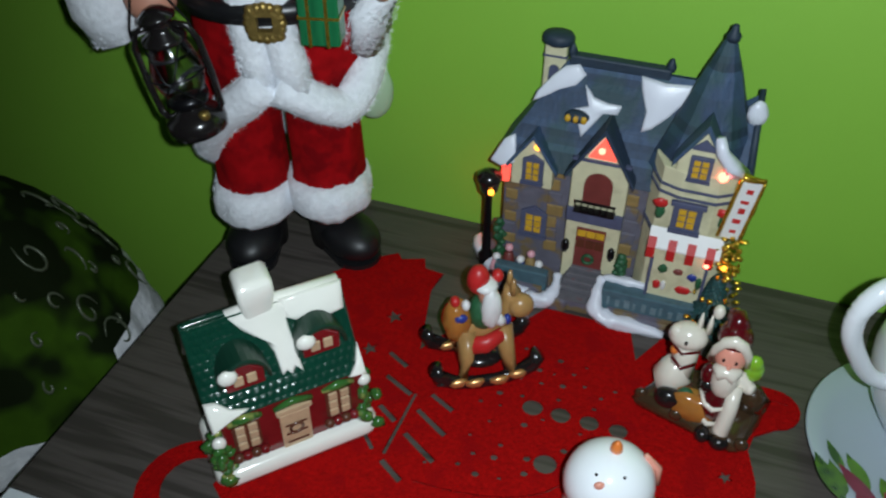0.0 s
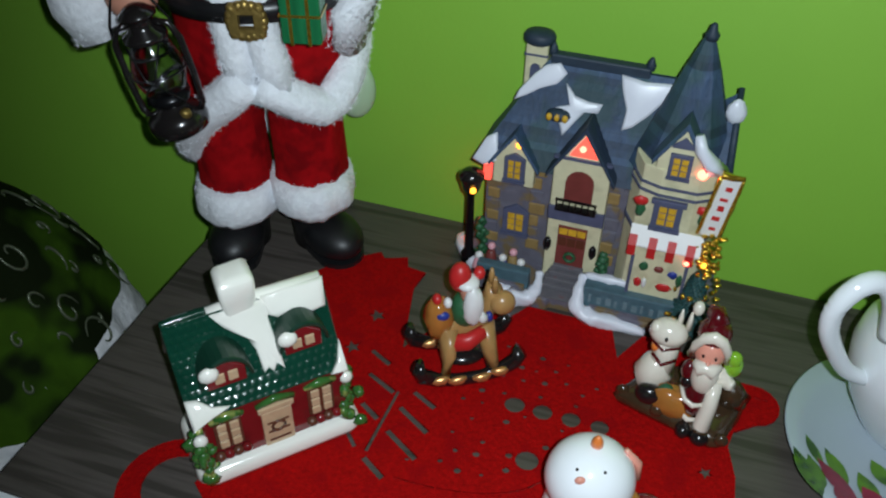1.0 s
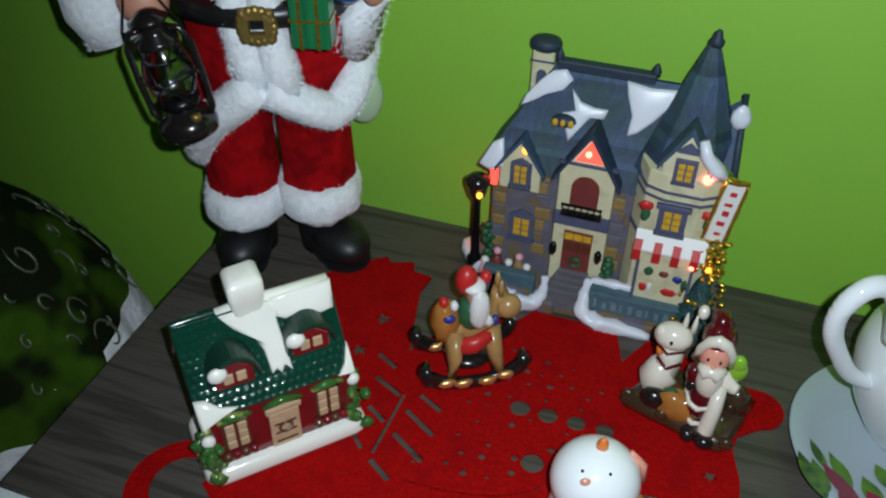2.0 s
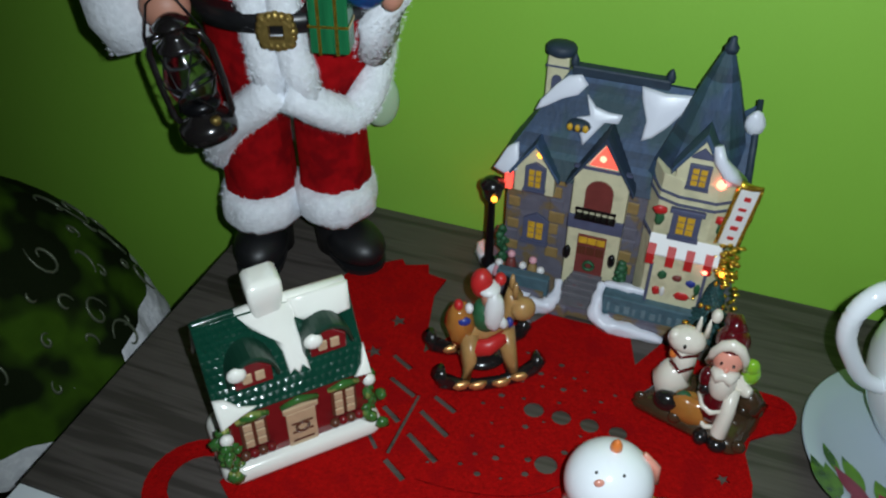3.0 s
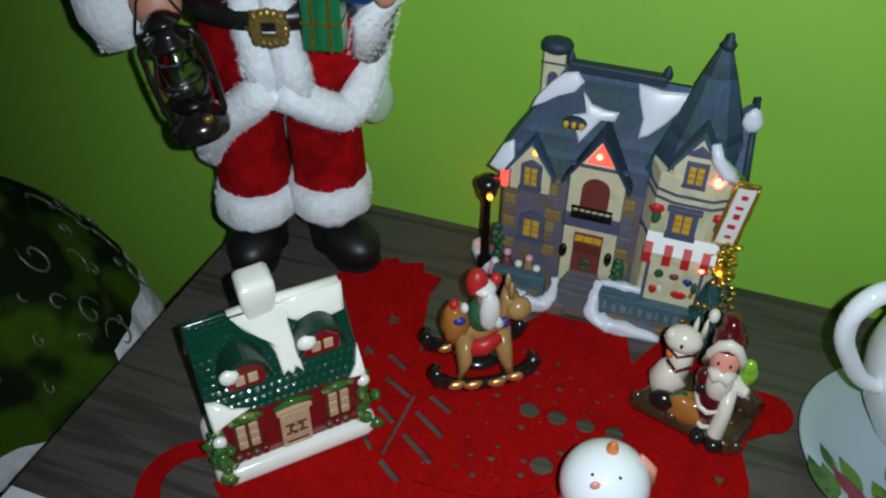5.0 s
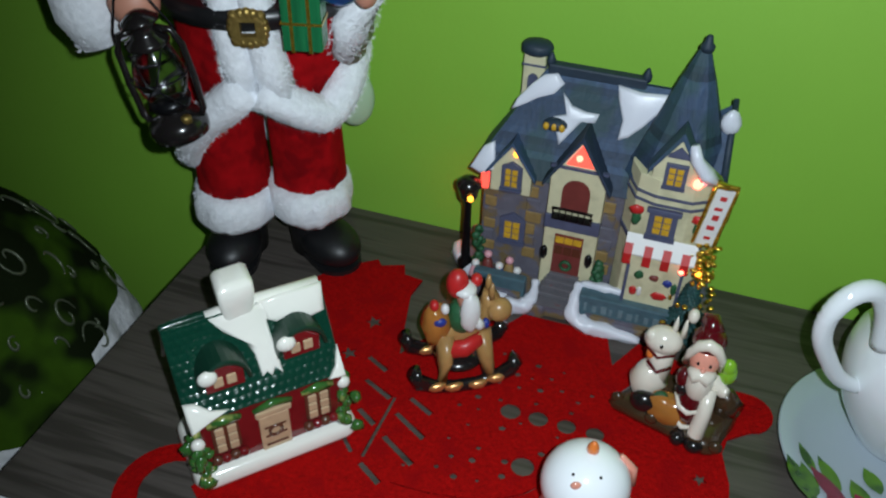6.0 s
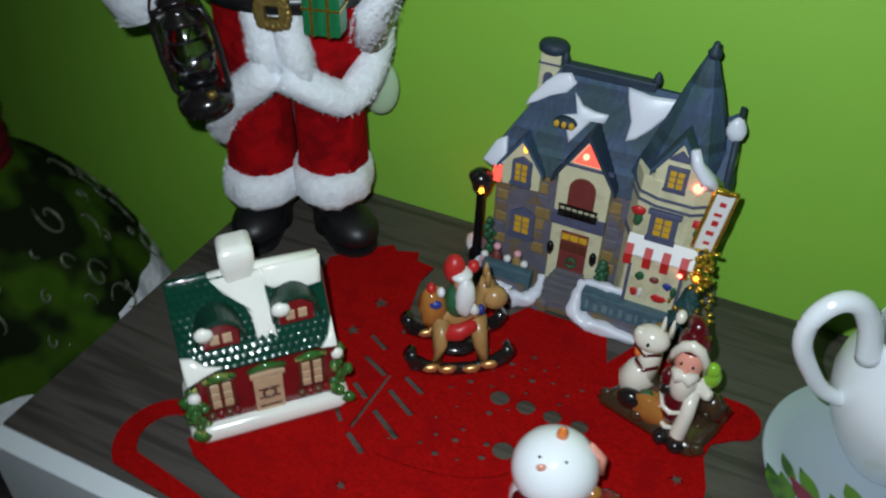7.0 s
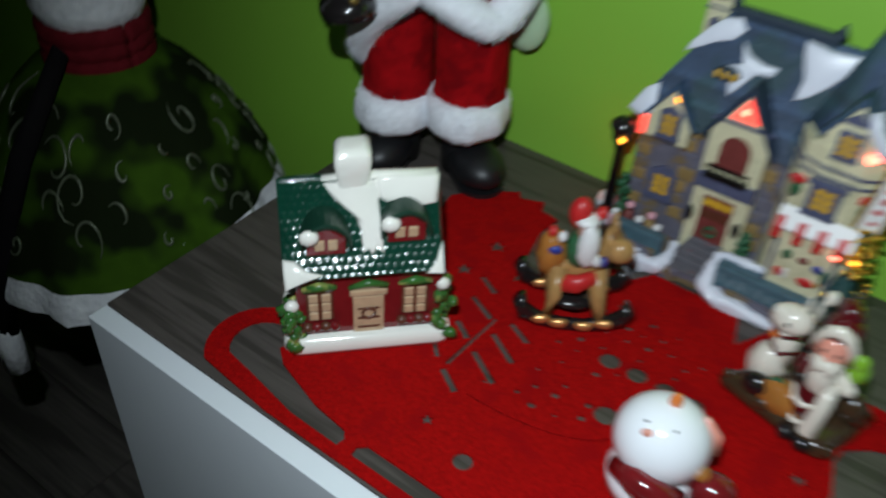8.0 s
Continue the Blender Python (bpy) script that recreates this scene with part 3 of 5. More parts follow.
    def patch(pts, h=0.0075, m="snow_glaze"):
        """A soft raised patch on the front roof slope, by its outline along and up the slope."""
        n = len(pts)
        cx, ck = sum(p[0] for p in pts) / n, sum(p[1] for p in pts) / n
        v = [on_roof(x, k, 0.0035) for x, k in pts] + [on_roof(cx + (x - cx) * 0.94, ck + (k - ck) * 0.94, h - 0.0008) for x, k in pts] + [on_roof(cx + (x - cx) * 0.80, ck + (k - ck) * 0.80, h) for x, k in pts] + [on_roof(cx, ck, h)]
        f = [(j * n + i, j * n + (i + 1) % n, (j + 1) * n + (i + 1) % n, (j + 1) * n + i) for j in (0, 1) for i in range(n)] + [(2 * n + i, 2 * n + (i + 1) % n, 3 * n) for i in range(n)]
        return Shape().add(v, f, m)

    part("roof_snow", patch([(-0.028, 0.99), (-0.021, 0.82), (-0.009, 0.68), (-0.004, 0.48), (-0.003, 0.22), (0.001, 0.26), (0.004, 0.20), (0.008, 0.28), (0.013, 0.19), (0.012, 0.5), (0.011, 0.80), (0.014, 0.99)]), t, "cream snow sliding down from the chimney")
    part("roof_snow", patch([(0.008, 1.02), (0.010, 0.80), (0.016, 0.74), (0.028, 0.78), (0.045, 0.68), (0.056, 0.70), (0.058, 1.02)], 0.0085), t, "cream snow along the ridge")
    part("roof_snow", patch([(-0.058, 0.22), (-0.050, 0.20), (-0.042, 0.09), (-0.030, 0.04), (-0.042, -0.01), (-0.058, -0.10)]), t, "cream snow at the eave")
    part("roof_snow", patch([(0.058, 0.30), (0.052, 0.10), (0.044, -0.02), (0.058, -0.04)]), t, "cream snow at the eave")
    part("ridge_cap", Shape().tube([(-0.026, 0, 0.1215), (0, 0, 0.1235), (L - 0.005, 0, 0.1225)], 0.0045, "snow_glaze", 10), t)
    ch = Shape().lathe([(0.0150, 0.095), (0.0150, 0.124), (0.0164, 0.130), (0.0176, 0.138), (0.0172, 0.144), (0.0150, 0.1475), (0.009, 0.1485)], "snow_glaze", 4, pose(-0.006, 0.002, 0, 0, 0, 0) @ pose(0, 0, 0, 0, 0, 45), 1.0, 0.9)
    part("chimney", ch, t, "cream snow-covered chimney", 0.003)
    # two roof dormers
    for x in (-0.028, 0.030):
        k = 0.34 if x < 0 else 0.42
        px, py, pz = on_roof(x, k, 0.004)
        d = part("dormer", Shape().prism([(-0.0125, -0.004), (0.0125, -0.004), (0.0125, 0.009), (0.0, 0.019), (-0.0125, 0.009)], 0.0, 0.02, "red_glaze", pose(px, py - 0.006, pz)), t, "red dormer with cream panes", 0.001)
        part("dormer_roof", Shape().prism([(0.0145 * math.cos(q), 0.002 + 0.0165 * math.sin(q)) for q in [math.pi * i / 14 for i in range(15)]] + [(-0.0170 * math.cos(q), 0.001 + 0.0215 * math.sin(q)) for q in [math.pi * i / 14 for i in range(15)]], -0.003, 0.02, "green_smooth", pose(px, py - 0.006, pz)), d, "", 0.0015)
        part("dormer_snow", Shape().ball((px - 0.0105, py - 0.0085, pz + 0.0130), (0.0066, 0.004, 0.0058), "snow_glaze", None, 12), d)
        for i in (-1, 1):
            part("pane", Shape().box(px + i * 0.0042 - 0.0032, px + i * 0.0042 + 0.0032, py - 0.0072, py - 0.005, pz + 0.0005, pz + 0.0085, "tan_glaze"), d, "", 0.0008)

    # front wall: windows and door
    def window(x):
        w = part("window", Shape().box(x - 0.0092, x + 0.0092, -D - 0.0012, -D + 0.002, 0.027, 0.053, "brown_line"), t, "window with six cream panes", 0.0008)
        for i in (-1, 1):
            for j in range(3):
                part("pane", Shape().box(x + i * 0.0042 - 0.0031, x + i * 0.0042 + 0.0031, -D - 0.0026, -D, 0.0284 + j * 0.0080, 0.0350 + j * 0.0080, "tan_glaze"), w, "", 0.0008)
        part("garland", Shape().tube([(x - 0.011, -D - 0.001, 0.0555), (x, -D - 0.002, 0.0585), (x + 0.011, -D - 0.001, 0.0555)], [0.002, 0.0034, 0.002], "leaf_glaze", 8, lump=0.5), w)
        for k in range(4):
            part("flower_box", Shape().ball((x - 0.009 + 0.006 * k, -D - 0.0035, 0.0235), 0.0038, "red_glaze" if k % 2 else "brown_line", None, 10), w)

    window(-0.0325), window(0.0315)
    door = part("door", Shape().box(-0.0105, 0.0105, -D - 0.0016, -D + 0.002, 0.0125, 0.046, "tan_glaze"), t, "cream brown-lined door", 0.0008)
    part("door_lintel", Shape().box(-0.0125, 0.0125, -D - 0.0030, -D, 0.0475, 0.0525, "tan_glaze"), door, "", 0.001)
    for z in (0.0175, 0.026, 0.0345):
        part("door_line", Shape().box(-0.0075, 0.0075, -D - 0.0022, -D, z, z + 0.0016, "brown_line"), door)
    part("door_wreath", Shape().tube([(0.0045 * math.cos(a), -D - 0.002, 0.031 + 0.0045 * math.sin(a)) for a in [i * 0.6 for i in range(11)]], 0.0012, "brown_line", 6), door)
    part("garland", Shape().tube([(-0.013, -D - 0.001, 0.0545), (0, -D - 0.002, 0.0585), (0.013, -D - 0.001, 0.0545)], [0.002, 0.0036, 0.002], "leaf_glaze", 8, lump=0.5), door)
    # corner bushes
    rnd = random.Random(6)
    for sx, n in ((-1, 26), (1, 22)):
        sh = Shape()
        for _ in range(n):
            x, y = sx * rnd.uniform(0.045, 0.057), rnd.uniform(-0.036, -0.012)
            sh.ball((x, y, rnd.uniform(0.008, 0.046 if sx > 0 else 0.036)), (rnd.uniform(0.003, 0.006), rnd.uniform(0.003, 0.005), rnd.uniform(0.003, 0.006)), "leaf_glaze", pose(0, 0, 0), 8, 0.3)
        part("bush", sh, t, "glazed green bush with pale leaf tips")
        part("bush_snow", Shape().ball((sx * 0.051, -0.026, 0.050 if sx > 0 else 0.040), (0.005, 0.004, 0.005), "snow_glaze", None, 10), t)


cottage()


# ---- village house with lights ----
def village_house():
    t = thing("village_house", 0, 0, TABLE, 0, "painted model town house with navy snowy roofs and red lights", "ornament")
    # base: grey stone slab with snow verges, path and planter boxes
    part("base_slab", Shape().prism([(-0.150, -0.008), (-0.098, -0.050), (-0.062, -0.050), (-0.060, -0.046), (-0.040, -0.046), (-0.038, -0.050), (0.050, -0.050), (0.070, -0.03), (0.066, 0.04), (-0.15, 0.04)], 0.0, 0.013, "stone", pose(0, 0.540, 0.0) @ Matrix(((1, 0, 0, 0), (0, 0, 1, 0), (0, 1, 0, 0), (0, 0, 0, 1)))), t, "grey stone base", 0.002)
    part("path", Shape().box(-0.068, -0.037, 0.4915, 0.529, 0.0135, 0.0145, "path"), t, "grey paved path with red marks")
    for i in range(4):
        part("door_step", Shape().box(-0.070 + 0.002 * i, -0.033 - 0.002 * i, 0.502 + 0.004 * i, 0.530, 0.0146 + 0.0042 * i, 0.0188 + 0.0042 * i, "path"), t, "", 0.0006)

    def snow_bank(path, r, label="white painted snow verge"):
        fine, rr = [], []
        for i in range(len(path) - 1):
            p0, p1, p2, p3 = (Vector(path[max(0, min(len(path) - 1, i + k))]) for k in (-1, 0, 1, 2))
            for q in range(5):
                f = q / 5
                fine.append(0.5 * ((2 * p1) + (p2 - p0) * f + (2 * p0 - 5 * p1 + 4 * p2 - p3) * f * f + (3 * p1 - p0 - 3 * p2 + p3) * f ** 3))
                rr.append((r[i] + (r[i + 1] - r[i]) * f) * (1 + 0.45 * noise.noise(fine[-1] * 170)))
        part("snow_bank", Shape().tube(fine + [path[-1]], rr + [r[-1]], "snow", 12, lump=0.5), t, label)

    snow_bank([(-0.152, 0.545, 0.012), (-0.146, 0.530, 0.014), (-0.120, 0.506, 0.012), (-0.096, 0.491, 0.010)], [0.006, 0.007, 0.006, 0.007])
    snow_bank([(-0.103, 0.490, 0.006), (-0.088, 0.490, 0.008), (-0.077, 0.492, 0.010), (-0.073, 0.500, 0.016), (-0.074, 0.512, 0.021)], [0.005, 0.007, 0.006, 0.0045, 0.004])
    snow_bank([(-0.036, 0.508, 0.033), (-0.0375, 0.497, 0.026), (-0.0365, 0.491, 0.014), (-0.026, 0.489, 0.007), (-0.004, 0.489, 0.006), (0.020, 0.489, 0.003)], [0.003, 0.004, 0.006, 0.0075, 0.0065, 0.003])
    snow_bank([(-0.035, 0.508, 0.033), (-0.015, 0.507, 0.035), (0.012, 0.507, 0.034), (0.050, 0.506, 0.033)], [0.003, 0.0036, 0.0028, 0.0025])
    part("planter_box", Shape().box(-0.125, -0.080, 0.497, 0.506, 0.012, 0.030, "planter"), t, "teal grey planter box", 0.0015)
    part("planter_box", Shape().box(-0.034, 0.052, 0.494, 0.506, 0.010, 0.033, "planter"), t, "teal grey planter box", 0.0015)
    part("planter_foot", Shape().box(-0.027, 0.050, 0.4915, 0.4945, 0.006, 0.016, "stone"), t)
    part("planter_foot", Shape().box(-0.122, -0.083, 0.4945, 0.4975, 0.006, 0.018, "stone"), t)
    for k in range(11):
        w = 0.0022 + 0.0012 * (k * 7 % 3)
        part("relief_bar", Shape().box(-0.029 + 0.0070 * k, -0.029 + 0.0070 * k + w, 0.4932, 0.4945, 0.0185, 0.0265 - 0.0015 * (k % 2), "relief"), t)
    F = 0.530
    part("main_wall", Shape().box(-0.129, -0.004, F, 0.577, 0.012, 0.119, "stone"), t, "violet grey stone wall", 0.001)
    # ochre quoins
    rnd = random.Random(9)
    for x0 in (-0.092, -0.030):
        for k in range(7):
            z = 0.030 + 0.0125 * k
            part("quoin", Shape().box(x0, x0 + rnd.uniform(0.009, 0.014), F - 0.0012, F + 0.003, z, z + 0.0105, "ochre" if rnd.random() < 0.6 else "stone"), t, "", 0.001)
    for k in range(6):
        z = 0.030 + 0.0115 * k
        part("quoin", Shape().box(-0.127, -0.127 + rnd.uniform(0.009, 0.013), F - 0.0012, F + 0.003, z, z + 0.0095, "stone" if k % 2 else "ochre"), t, "", 0.001)

    def pane_window(x0, x1, z0, z1, y, cols=2, rows=2, frame_m="timber", arched=False, edge=0.003):
        poly = [(x0 - edge, z0 - edge), (x1 + edge, z0 - edge), (x1 + edge, z1 + edge * 0.4)]
        poly += ([((x0 + x1) / 2, z1 + edge * 2)] if arched else [(x1 + edge, z1 + edge)] + [(x0 - edge, z1 + edge)]) + [(x0 - edge, z1 + edge * 0.4)]
        w = part("window", Shape().prism(poly, y - 0.002, y + 0.002, frame_m), t, "amber-lit window in a blue frame", 0.0004)
        dx, dz = (x1 - x0) / cols, (z1 - z0) / rows
        for i in range(cols):
            for j in range(rows):
                part("pane", Shape().box(x0 + dx * i + 0.0006, x0 + dx * (i + 1) - 0.0006, y - 0.0030, y, z0 + dz * j + 0.0006, z0 + dz * (j + 1) - 0.0006, "amber"), w)
        part("sill", Shape().box(x0 - edge * 1.2, x1 + edge * 1.2, y - 0.0042, y, z0 - edge * 1.3, z0 - edge * 0.6, frame_m), w)

    # left dormer bay
    part("dormer", Shape().prism([(-0.1215, 0.098), (-0.0885, 0.098), (-0.0885, 0.120), (-0.105, 0.1425), (-0.1215, 0.119)], 0.521, 0.56, "stucco"), t, "cream gabled dormer", 0.001)
    part("dormer_roof", Shape().prism([(-0.1255, 0.113), (-0.105, 0.1435), (-0.0845, 0.113), (-0.0845, 0.117), (-0.105, 0.1475), (-0.1255, 0.117)], 0.517, 0.565, "slate"), t, "", 0.0006)
    pane_window(-0.1095, -0.0985, 0.106, 0.123, 0.5205, 2, 3, "timber", True)
    part("light_bulb", Shape().ball((-0.1015, 0.5195, 0.1365), 0.0026, "hot_amber", None, 12), t, "glowing amber light")
    pane_window(-0.1085, -0.0945, 0.048, 0.066, F - 0.001, 2, 3, "timber", True, 0.004)
    # lit red panel under the left eave
    part("lit_panel", Shape().box(-0.1310, -0.1245, F - 0.004, F + 0.002, 0.094, 0.116, "glow_red"), t, "translucent panel glowing red", 0.0008)
    part("light_bulb", Shape().ball((-0.127, F - 0.005, 0.113), 0.0024, "hot_red", None, 12), t, "glowing red light")
    # centre gable bay
    C = 0.518
    part("centre_bay", Shape().prism([(-0.073, 0.014), (-0.0295, 0.014), (-0.0295, 0.124), (-0.0515, 0.1615), (-0.073, 0.124)], C, 0.57, "stucco"), t, "cream centre bay with a gable", 0.001)
    part("centre_roof", Shape().prism([(-0.0780, 0.117), (-0.0515, 0.1605), (-0.0250, 0.117), (-0.0250, 0.1215), (-0.0515, 0.1660), (-0.0780, 0.1215)], C - 0.005, 0.560, "slate"), t, "", 0.0006)
    part("gable_light", Shape().prism([(-0.0620, 0.1385), (-0.0410, 0.1385), (-0.0515, 0.1565)], C - 0.0012, C + 0.002, "glow_red"), t, "triangle window glowing red")
    part("light_bulb", Shape().ball((-0.0525, C - 0.002, 0.146), 0.0026, "hot_red", None, 12), t, "glowing red light")
    for z in (0.134, 0.0865):
        part("beam", Shape().box(-0.0735, -0.029, C - 0.0016, C + 0.002, z, z + 0.0022, "timber"), t)
    part("balcony_door", Shape().prism([(-0.0625, 0.097), (-0.0405, 0.097)] + arc((-0.0515, 0.114), 0.011, 0, 180, 8), C - 0.0012, C + 0.002, "door_red"), t, "arched brown-red balcony door")
    rail = part("balcony_rail", Shape().box(-0.0675, -0.0355, C - 0.008, C, 0.0905, 0.0917, "black_metal"), t, "black balcony railing")
    part("hand_rail", Shape().box(-0.0675, -0.0355, C - 0.0085, C - 0.007, 0.1005, 0.102, "black_metal"), rail)
    for i in range(7):
        x = -0.0665 + 0.005 * i
        part("baluster", Shape().box(x - 0.0005, x + 0.0005, C - 0.0082, C - 0.0072, 0.0915, 0.1008, "black_metal"), rail)
    part("stone_band", Shape().box(-0.0735, -0.029, C - 0.002, C + 0.003, 0.0765, 0.0895, "timber"), t, "blue-grey band under the balcony", 0.0006)
    door = part("front_door", Shape().box(-0.0635, -0.0400, C - 0.0010, C + 0.003, 0.0315, 0.071, "door_red"), t, "red-brown double front door with amber glass")
    for i in range(3):
        for z0, z1 in ((0.0520, 0.0600), (0.0635, 0.0690)):
            part("pane", Shape().box(-0.0625 + 0.0074 * i, -0.0558 + 0.0074 * i, C - 0.0022, C, z0, z1, "amber" if z0 > 0.06 else "brown_line"), door)
    part("door_wreath", Shape().tube([(-0.0515 + 0.0042 * math.cos(a), C - 0.003, 0.0415 + 0.0042 * math.sin(a)) for a in [i * 0.63 for i in range(11)]], 0.0014, "green_paint", 6, lump=0.4), door)
    for x in (-0.0705, -0.0335):
        s = Shape().lathe([(0.0012, -0.006), (0.0030, -0.002), (0.0030, 0.004), (0.0012, 0.007)], "black_metal", 8, pose(x, C - 0.004, 0.052))
        part("wall_lamp", s, t, "small black wall lamp")
    # right corner bay: half-octagon, shop below
    T = 0.503
    bx = [(-0.014, 0.524), (-0.006, 0.508), (0.008, T), (0.034, T), (0.048, 0.512), (0.053, 0.524), (0.053, 0.572), (-0.014, 0.572)]
    n = len(bx)

    def ring_wall(z0, z1, k=1.0):
        c = (0.0195, 0.54)
        pts = [(c[0] + (x - c[0]) * k, c[1] + (y - c[1]) * k) for x, y in bx]
        return Shape().add([(x, y, z) for z in (z0, z1) for x, y in pts], [(i, (i + 1) % n, n + (i + 1) % n, n + i) for i in range(n)] + [tuple(range(n)), tuple(range(n, 2 * n))], m_now, False)

    m_now = "stucco"
    part("corner_bay", ring_wall(0.014, 0.150), t, "cream corner bay", 0.0008)
    m_now = "timber"
    for z, h in ((0.014, 0.010), (0.0905, 0.0035), (0.1275, 0.002), (0.1345, 0.002)):
        part("beam", ring_wall(z, z + h, 1.03), t)
    m_now = "slate_dark"
    part("shop_plinth", ring_wall(0.012, 0.022, 1.06), t)
    pane_window(0.0100, 0.0235, 0.104, 0.121, T - 0.0005, 2, 3, "timber", False, 0.0038)
    part("lintel", Shape().box(0.004, 0.0295, T - 0.004, T, 0.1225, 0.1265, "timber"), t, "", 0.0005)
    for x, y in ((-0.0035, 0.5055), (0.0415, 0.507)):
        w = part("wreath_bow", Shape().ball((x, y - 0.002, 0.1205), (0.0055, 0.002, 0.0038), "red_paint", None, 10, 0.4), t, "red bow over a green spray")
        part("spray", Shape().ball((x + 0.0005, y - 0.0015, 0.1125), (0.0034, 0.002, 0.0065), "green_paint", None, 10, 0.5), w)
    # shop window and striped awning
    part("shop_window", Shape().box(-0.001, 0.0415, T - 0.0015, T + 0.002, 0.026, 0.080, "stucco"), t, "shop window with painted goods")
    for i, (x, z, w, h, m) in enumerate(((0.005, 0.053, 0.007, 0.009, "green_paint"), (0.016, 0.054, 0.008, 0.006, "door_red"), (0.027, 0.051, 0.008, 0.007, "blue_paint"), (0.003, 0.036, 0.006, 0.009, "red_paint"), (0.009, 0.036, 0.004, 0.010, "white_paint"), (0.020, 0.036, 0.013, 0.008, "red_paint"), (0.034, 0.044, 0.005, 0.012, "green_paint"))):
        part("display_item", Shape().ball((x + w / 2, T - 0.002, z + 0.004 + h / 2), (w / 2, 0.0015, h / 2), m, None, 10, 0.3), t)
    for x in (-0.001, 0.040):
        part("shop_post", Shape().box(x - 0.0012, x + 0.0012, T - 0.004, T, 0.022, 0.071, "timber"), t)
    aw = part("awning", Shape().prism([(0.084, 0.0), (0.0705, -0.008), (0.069, -0.008), (0.0685, -0.0070), (0.081, 0.0)], -0.0065, 0.0465, "white_paint", pose(0, T, 0.015) @ Matrix(((0, 1, 0, 0), (0, 0, 1, 0), (1, 0, 0, 0), (0, 0, 0, 1)))), t, "white shop awning with red stripes")
    for x in (-0.0065, 0.0085, 0.0225, 0.0365):
        part("awning_stripe", Shape().prism([(0.0775, -0.0048), (0.0700, -0.0090), (0.0605, -0.0088), (0.0605, -0.0078), (0.0690, -0.0080), (0.0770, -0.0038)], x, x + 0.0062, "red_paint", pose(0, T, 0.015) @ Matrix(((0, 1, 0, 0), (0, 0, 1, 0), (1, 0, 0, 0), (0, 0, 0, 1)))), aw)
    part("light_bulb", Shape().ball((0.0385, T - 0.008, 0.078), 0.0024, "hot_red", None, 10), t, "glowing red light")
    # gabled dormer in the corner roof
    part("dormer", Shape().prism([(0.002, 0.140), (0.0335, 0.140), (0.0335, 0.160), (0.018, 0.184), (0.002, 0.160)], 0.505, 0.54, "stucco"), t, "cream gabled dormer", 0.0008)
    part("dormer_roof", Shape().prism([(-0.0015, 0.153), (0.018, 0.1845), (0.037, 0.153), (0.037, 0.158), (0.018, 0.191), (-0.0015, 0.158)], 0.502, 0.545, "slate"), t, "", 0.0006)
    pane_window(0.0125, 0.0240, 0.1475, 0.1625, 0.5045, 2, 3, "timber", False, 0.0022)
    part("gable_trim", Shape().prism([(0.010, 0.1695), (0.0265, 0.1695), (0.0265, 0.1710), (0.018, 0.1785), (0.010, 0.1710)], 0.5035, 0.506, "timber"), t)
    part("light_bulb", Shape().ball((0.0345, 0.5035, 0.152), 0.0038, "hot_red", None, 12), t, "glowing red light")

    # main roof with slate courses
    def courses(x0, x1, y0, z0, y1, z1, rows, name="roof_slope", taper=0.0):
        slope = part(name, Shape().poly([(x0 + 0.002, y0, z0 - 0.001), (x1 - 0.002, y0, z0 - 0.001), (x1 - 0.002, y1, z1 - 0.001), (x0 + taper, y1, z1 - 0.001)], [(0, 1, 2, 3)], "slate_dark"), t, "navy slate roof")
        dy, dz = (y1 - y0) / rows, (z1 - z0) / rows
        for i in range(rows):
            a, b, a2 = x0 + taper * i / rows, x1, x0 + taper * (i + 1) / rows
            ya, za, yb, zb = y0 + dy * i, z0 + dz * i, y0 + dy * (i + 1), z0 + dz * (i + 1)
            o = 0.0026 if dy > 0 else -0.0026
            row = Shape().add([(a, ya - o, za), (b, ya - o, za), (b, yb, zb), (a2, yb, zb), (a, ya + o, za), (b, ya + o, za), (b, yb + o, zb), (a2, yb + o, zb)],
                              [(0, 1, 2, 3), (4, 7, 6, 5), (0, 4, 5, 1), (3, 2, 6, 7), (0, 3, 7, 4), (1, 5, 6, 2)], "slate", False)
            part("slate_course", row, slope)

    courses(-0.138, 0.006, 0.524, 0.115, 0.552, 0.196, 15, taper=0.048)
    courses(-0.138, 0.006, 0.5795, 0.115, 0.556, 0.196, 15, taper=0.048)
    ridge = part("ridge_cap", Shape().box(-0.090, -0.016, 0.5495, 0.5585, 0.193, 0.2015, "slate_dark"), t, "dark raised ridge cap", 0.0015)
    for x in (-0.089, -0.017):
        part("finial", Shape().lathe([(0.003, 0.199), (0.0036, 0.203), (0.002, 0.207), (0.001, 0.209)], "slate_dark", 10, pose(x, 0.554, 0)), ridge)
    # hip at the left end of the ridge
    part("hip", Shape().poly([(-0.1385, 0.5235, 0.1145), (-0.1385, 0.5785, 0.1145), (-0.0905, 0.554, 0.197), (-0.120, 0.5275, 0.1145), (-0.120, 0.5745, 0.1145)], [(0, 2, 1), (0, 3, 2), (1, 2, 4), (0, 1, 4, 3)], "slate"), t)
    # chimney
    ch = part("chimney", Shape().box(-0.1115, -0.0945, 0.560, 0.574, 0.10, 0.201, "stucco"), t, "cream chimney with a dark cap", 0.001)
    part("chimney_cap", Shape().lathe([(0.0100, 0.200), (0.0124, 0.202), (0.0126, 0.206), (0.0108, 0.2090), (0.004, 0.2105)], "slate_dark", 16, pose(-0.103, 0.567, 0), 1.0, 0.8), ch)
    part("chimney_band", Shape().box(-0.1123, -0.0937, 0.5592, 0.5748, 0.192, 0.1935, "timber"), ch)
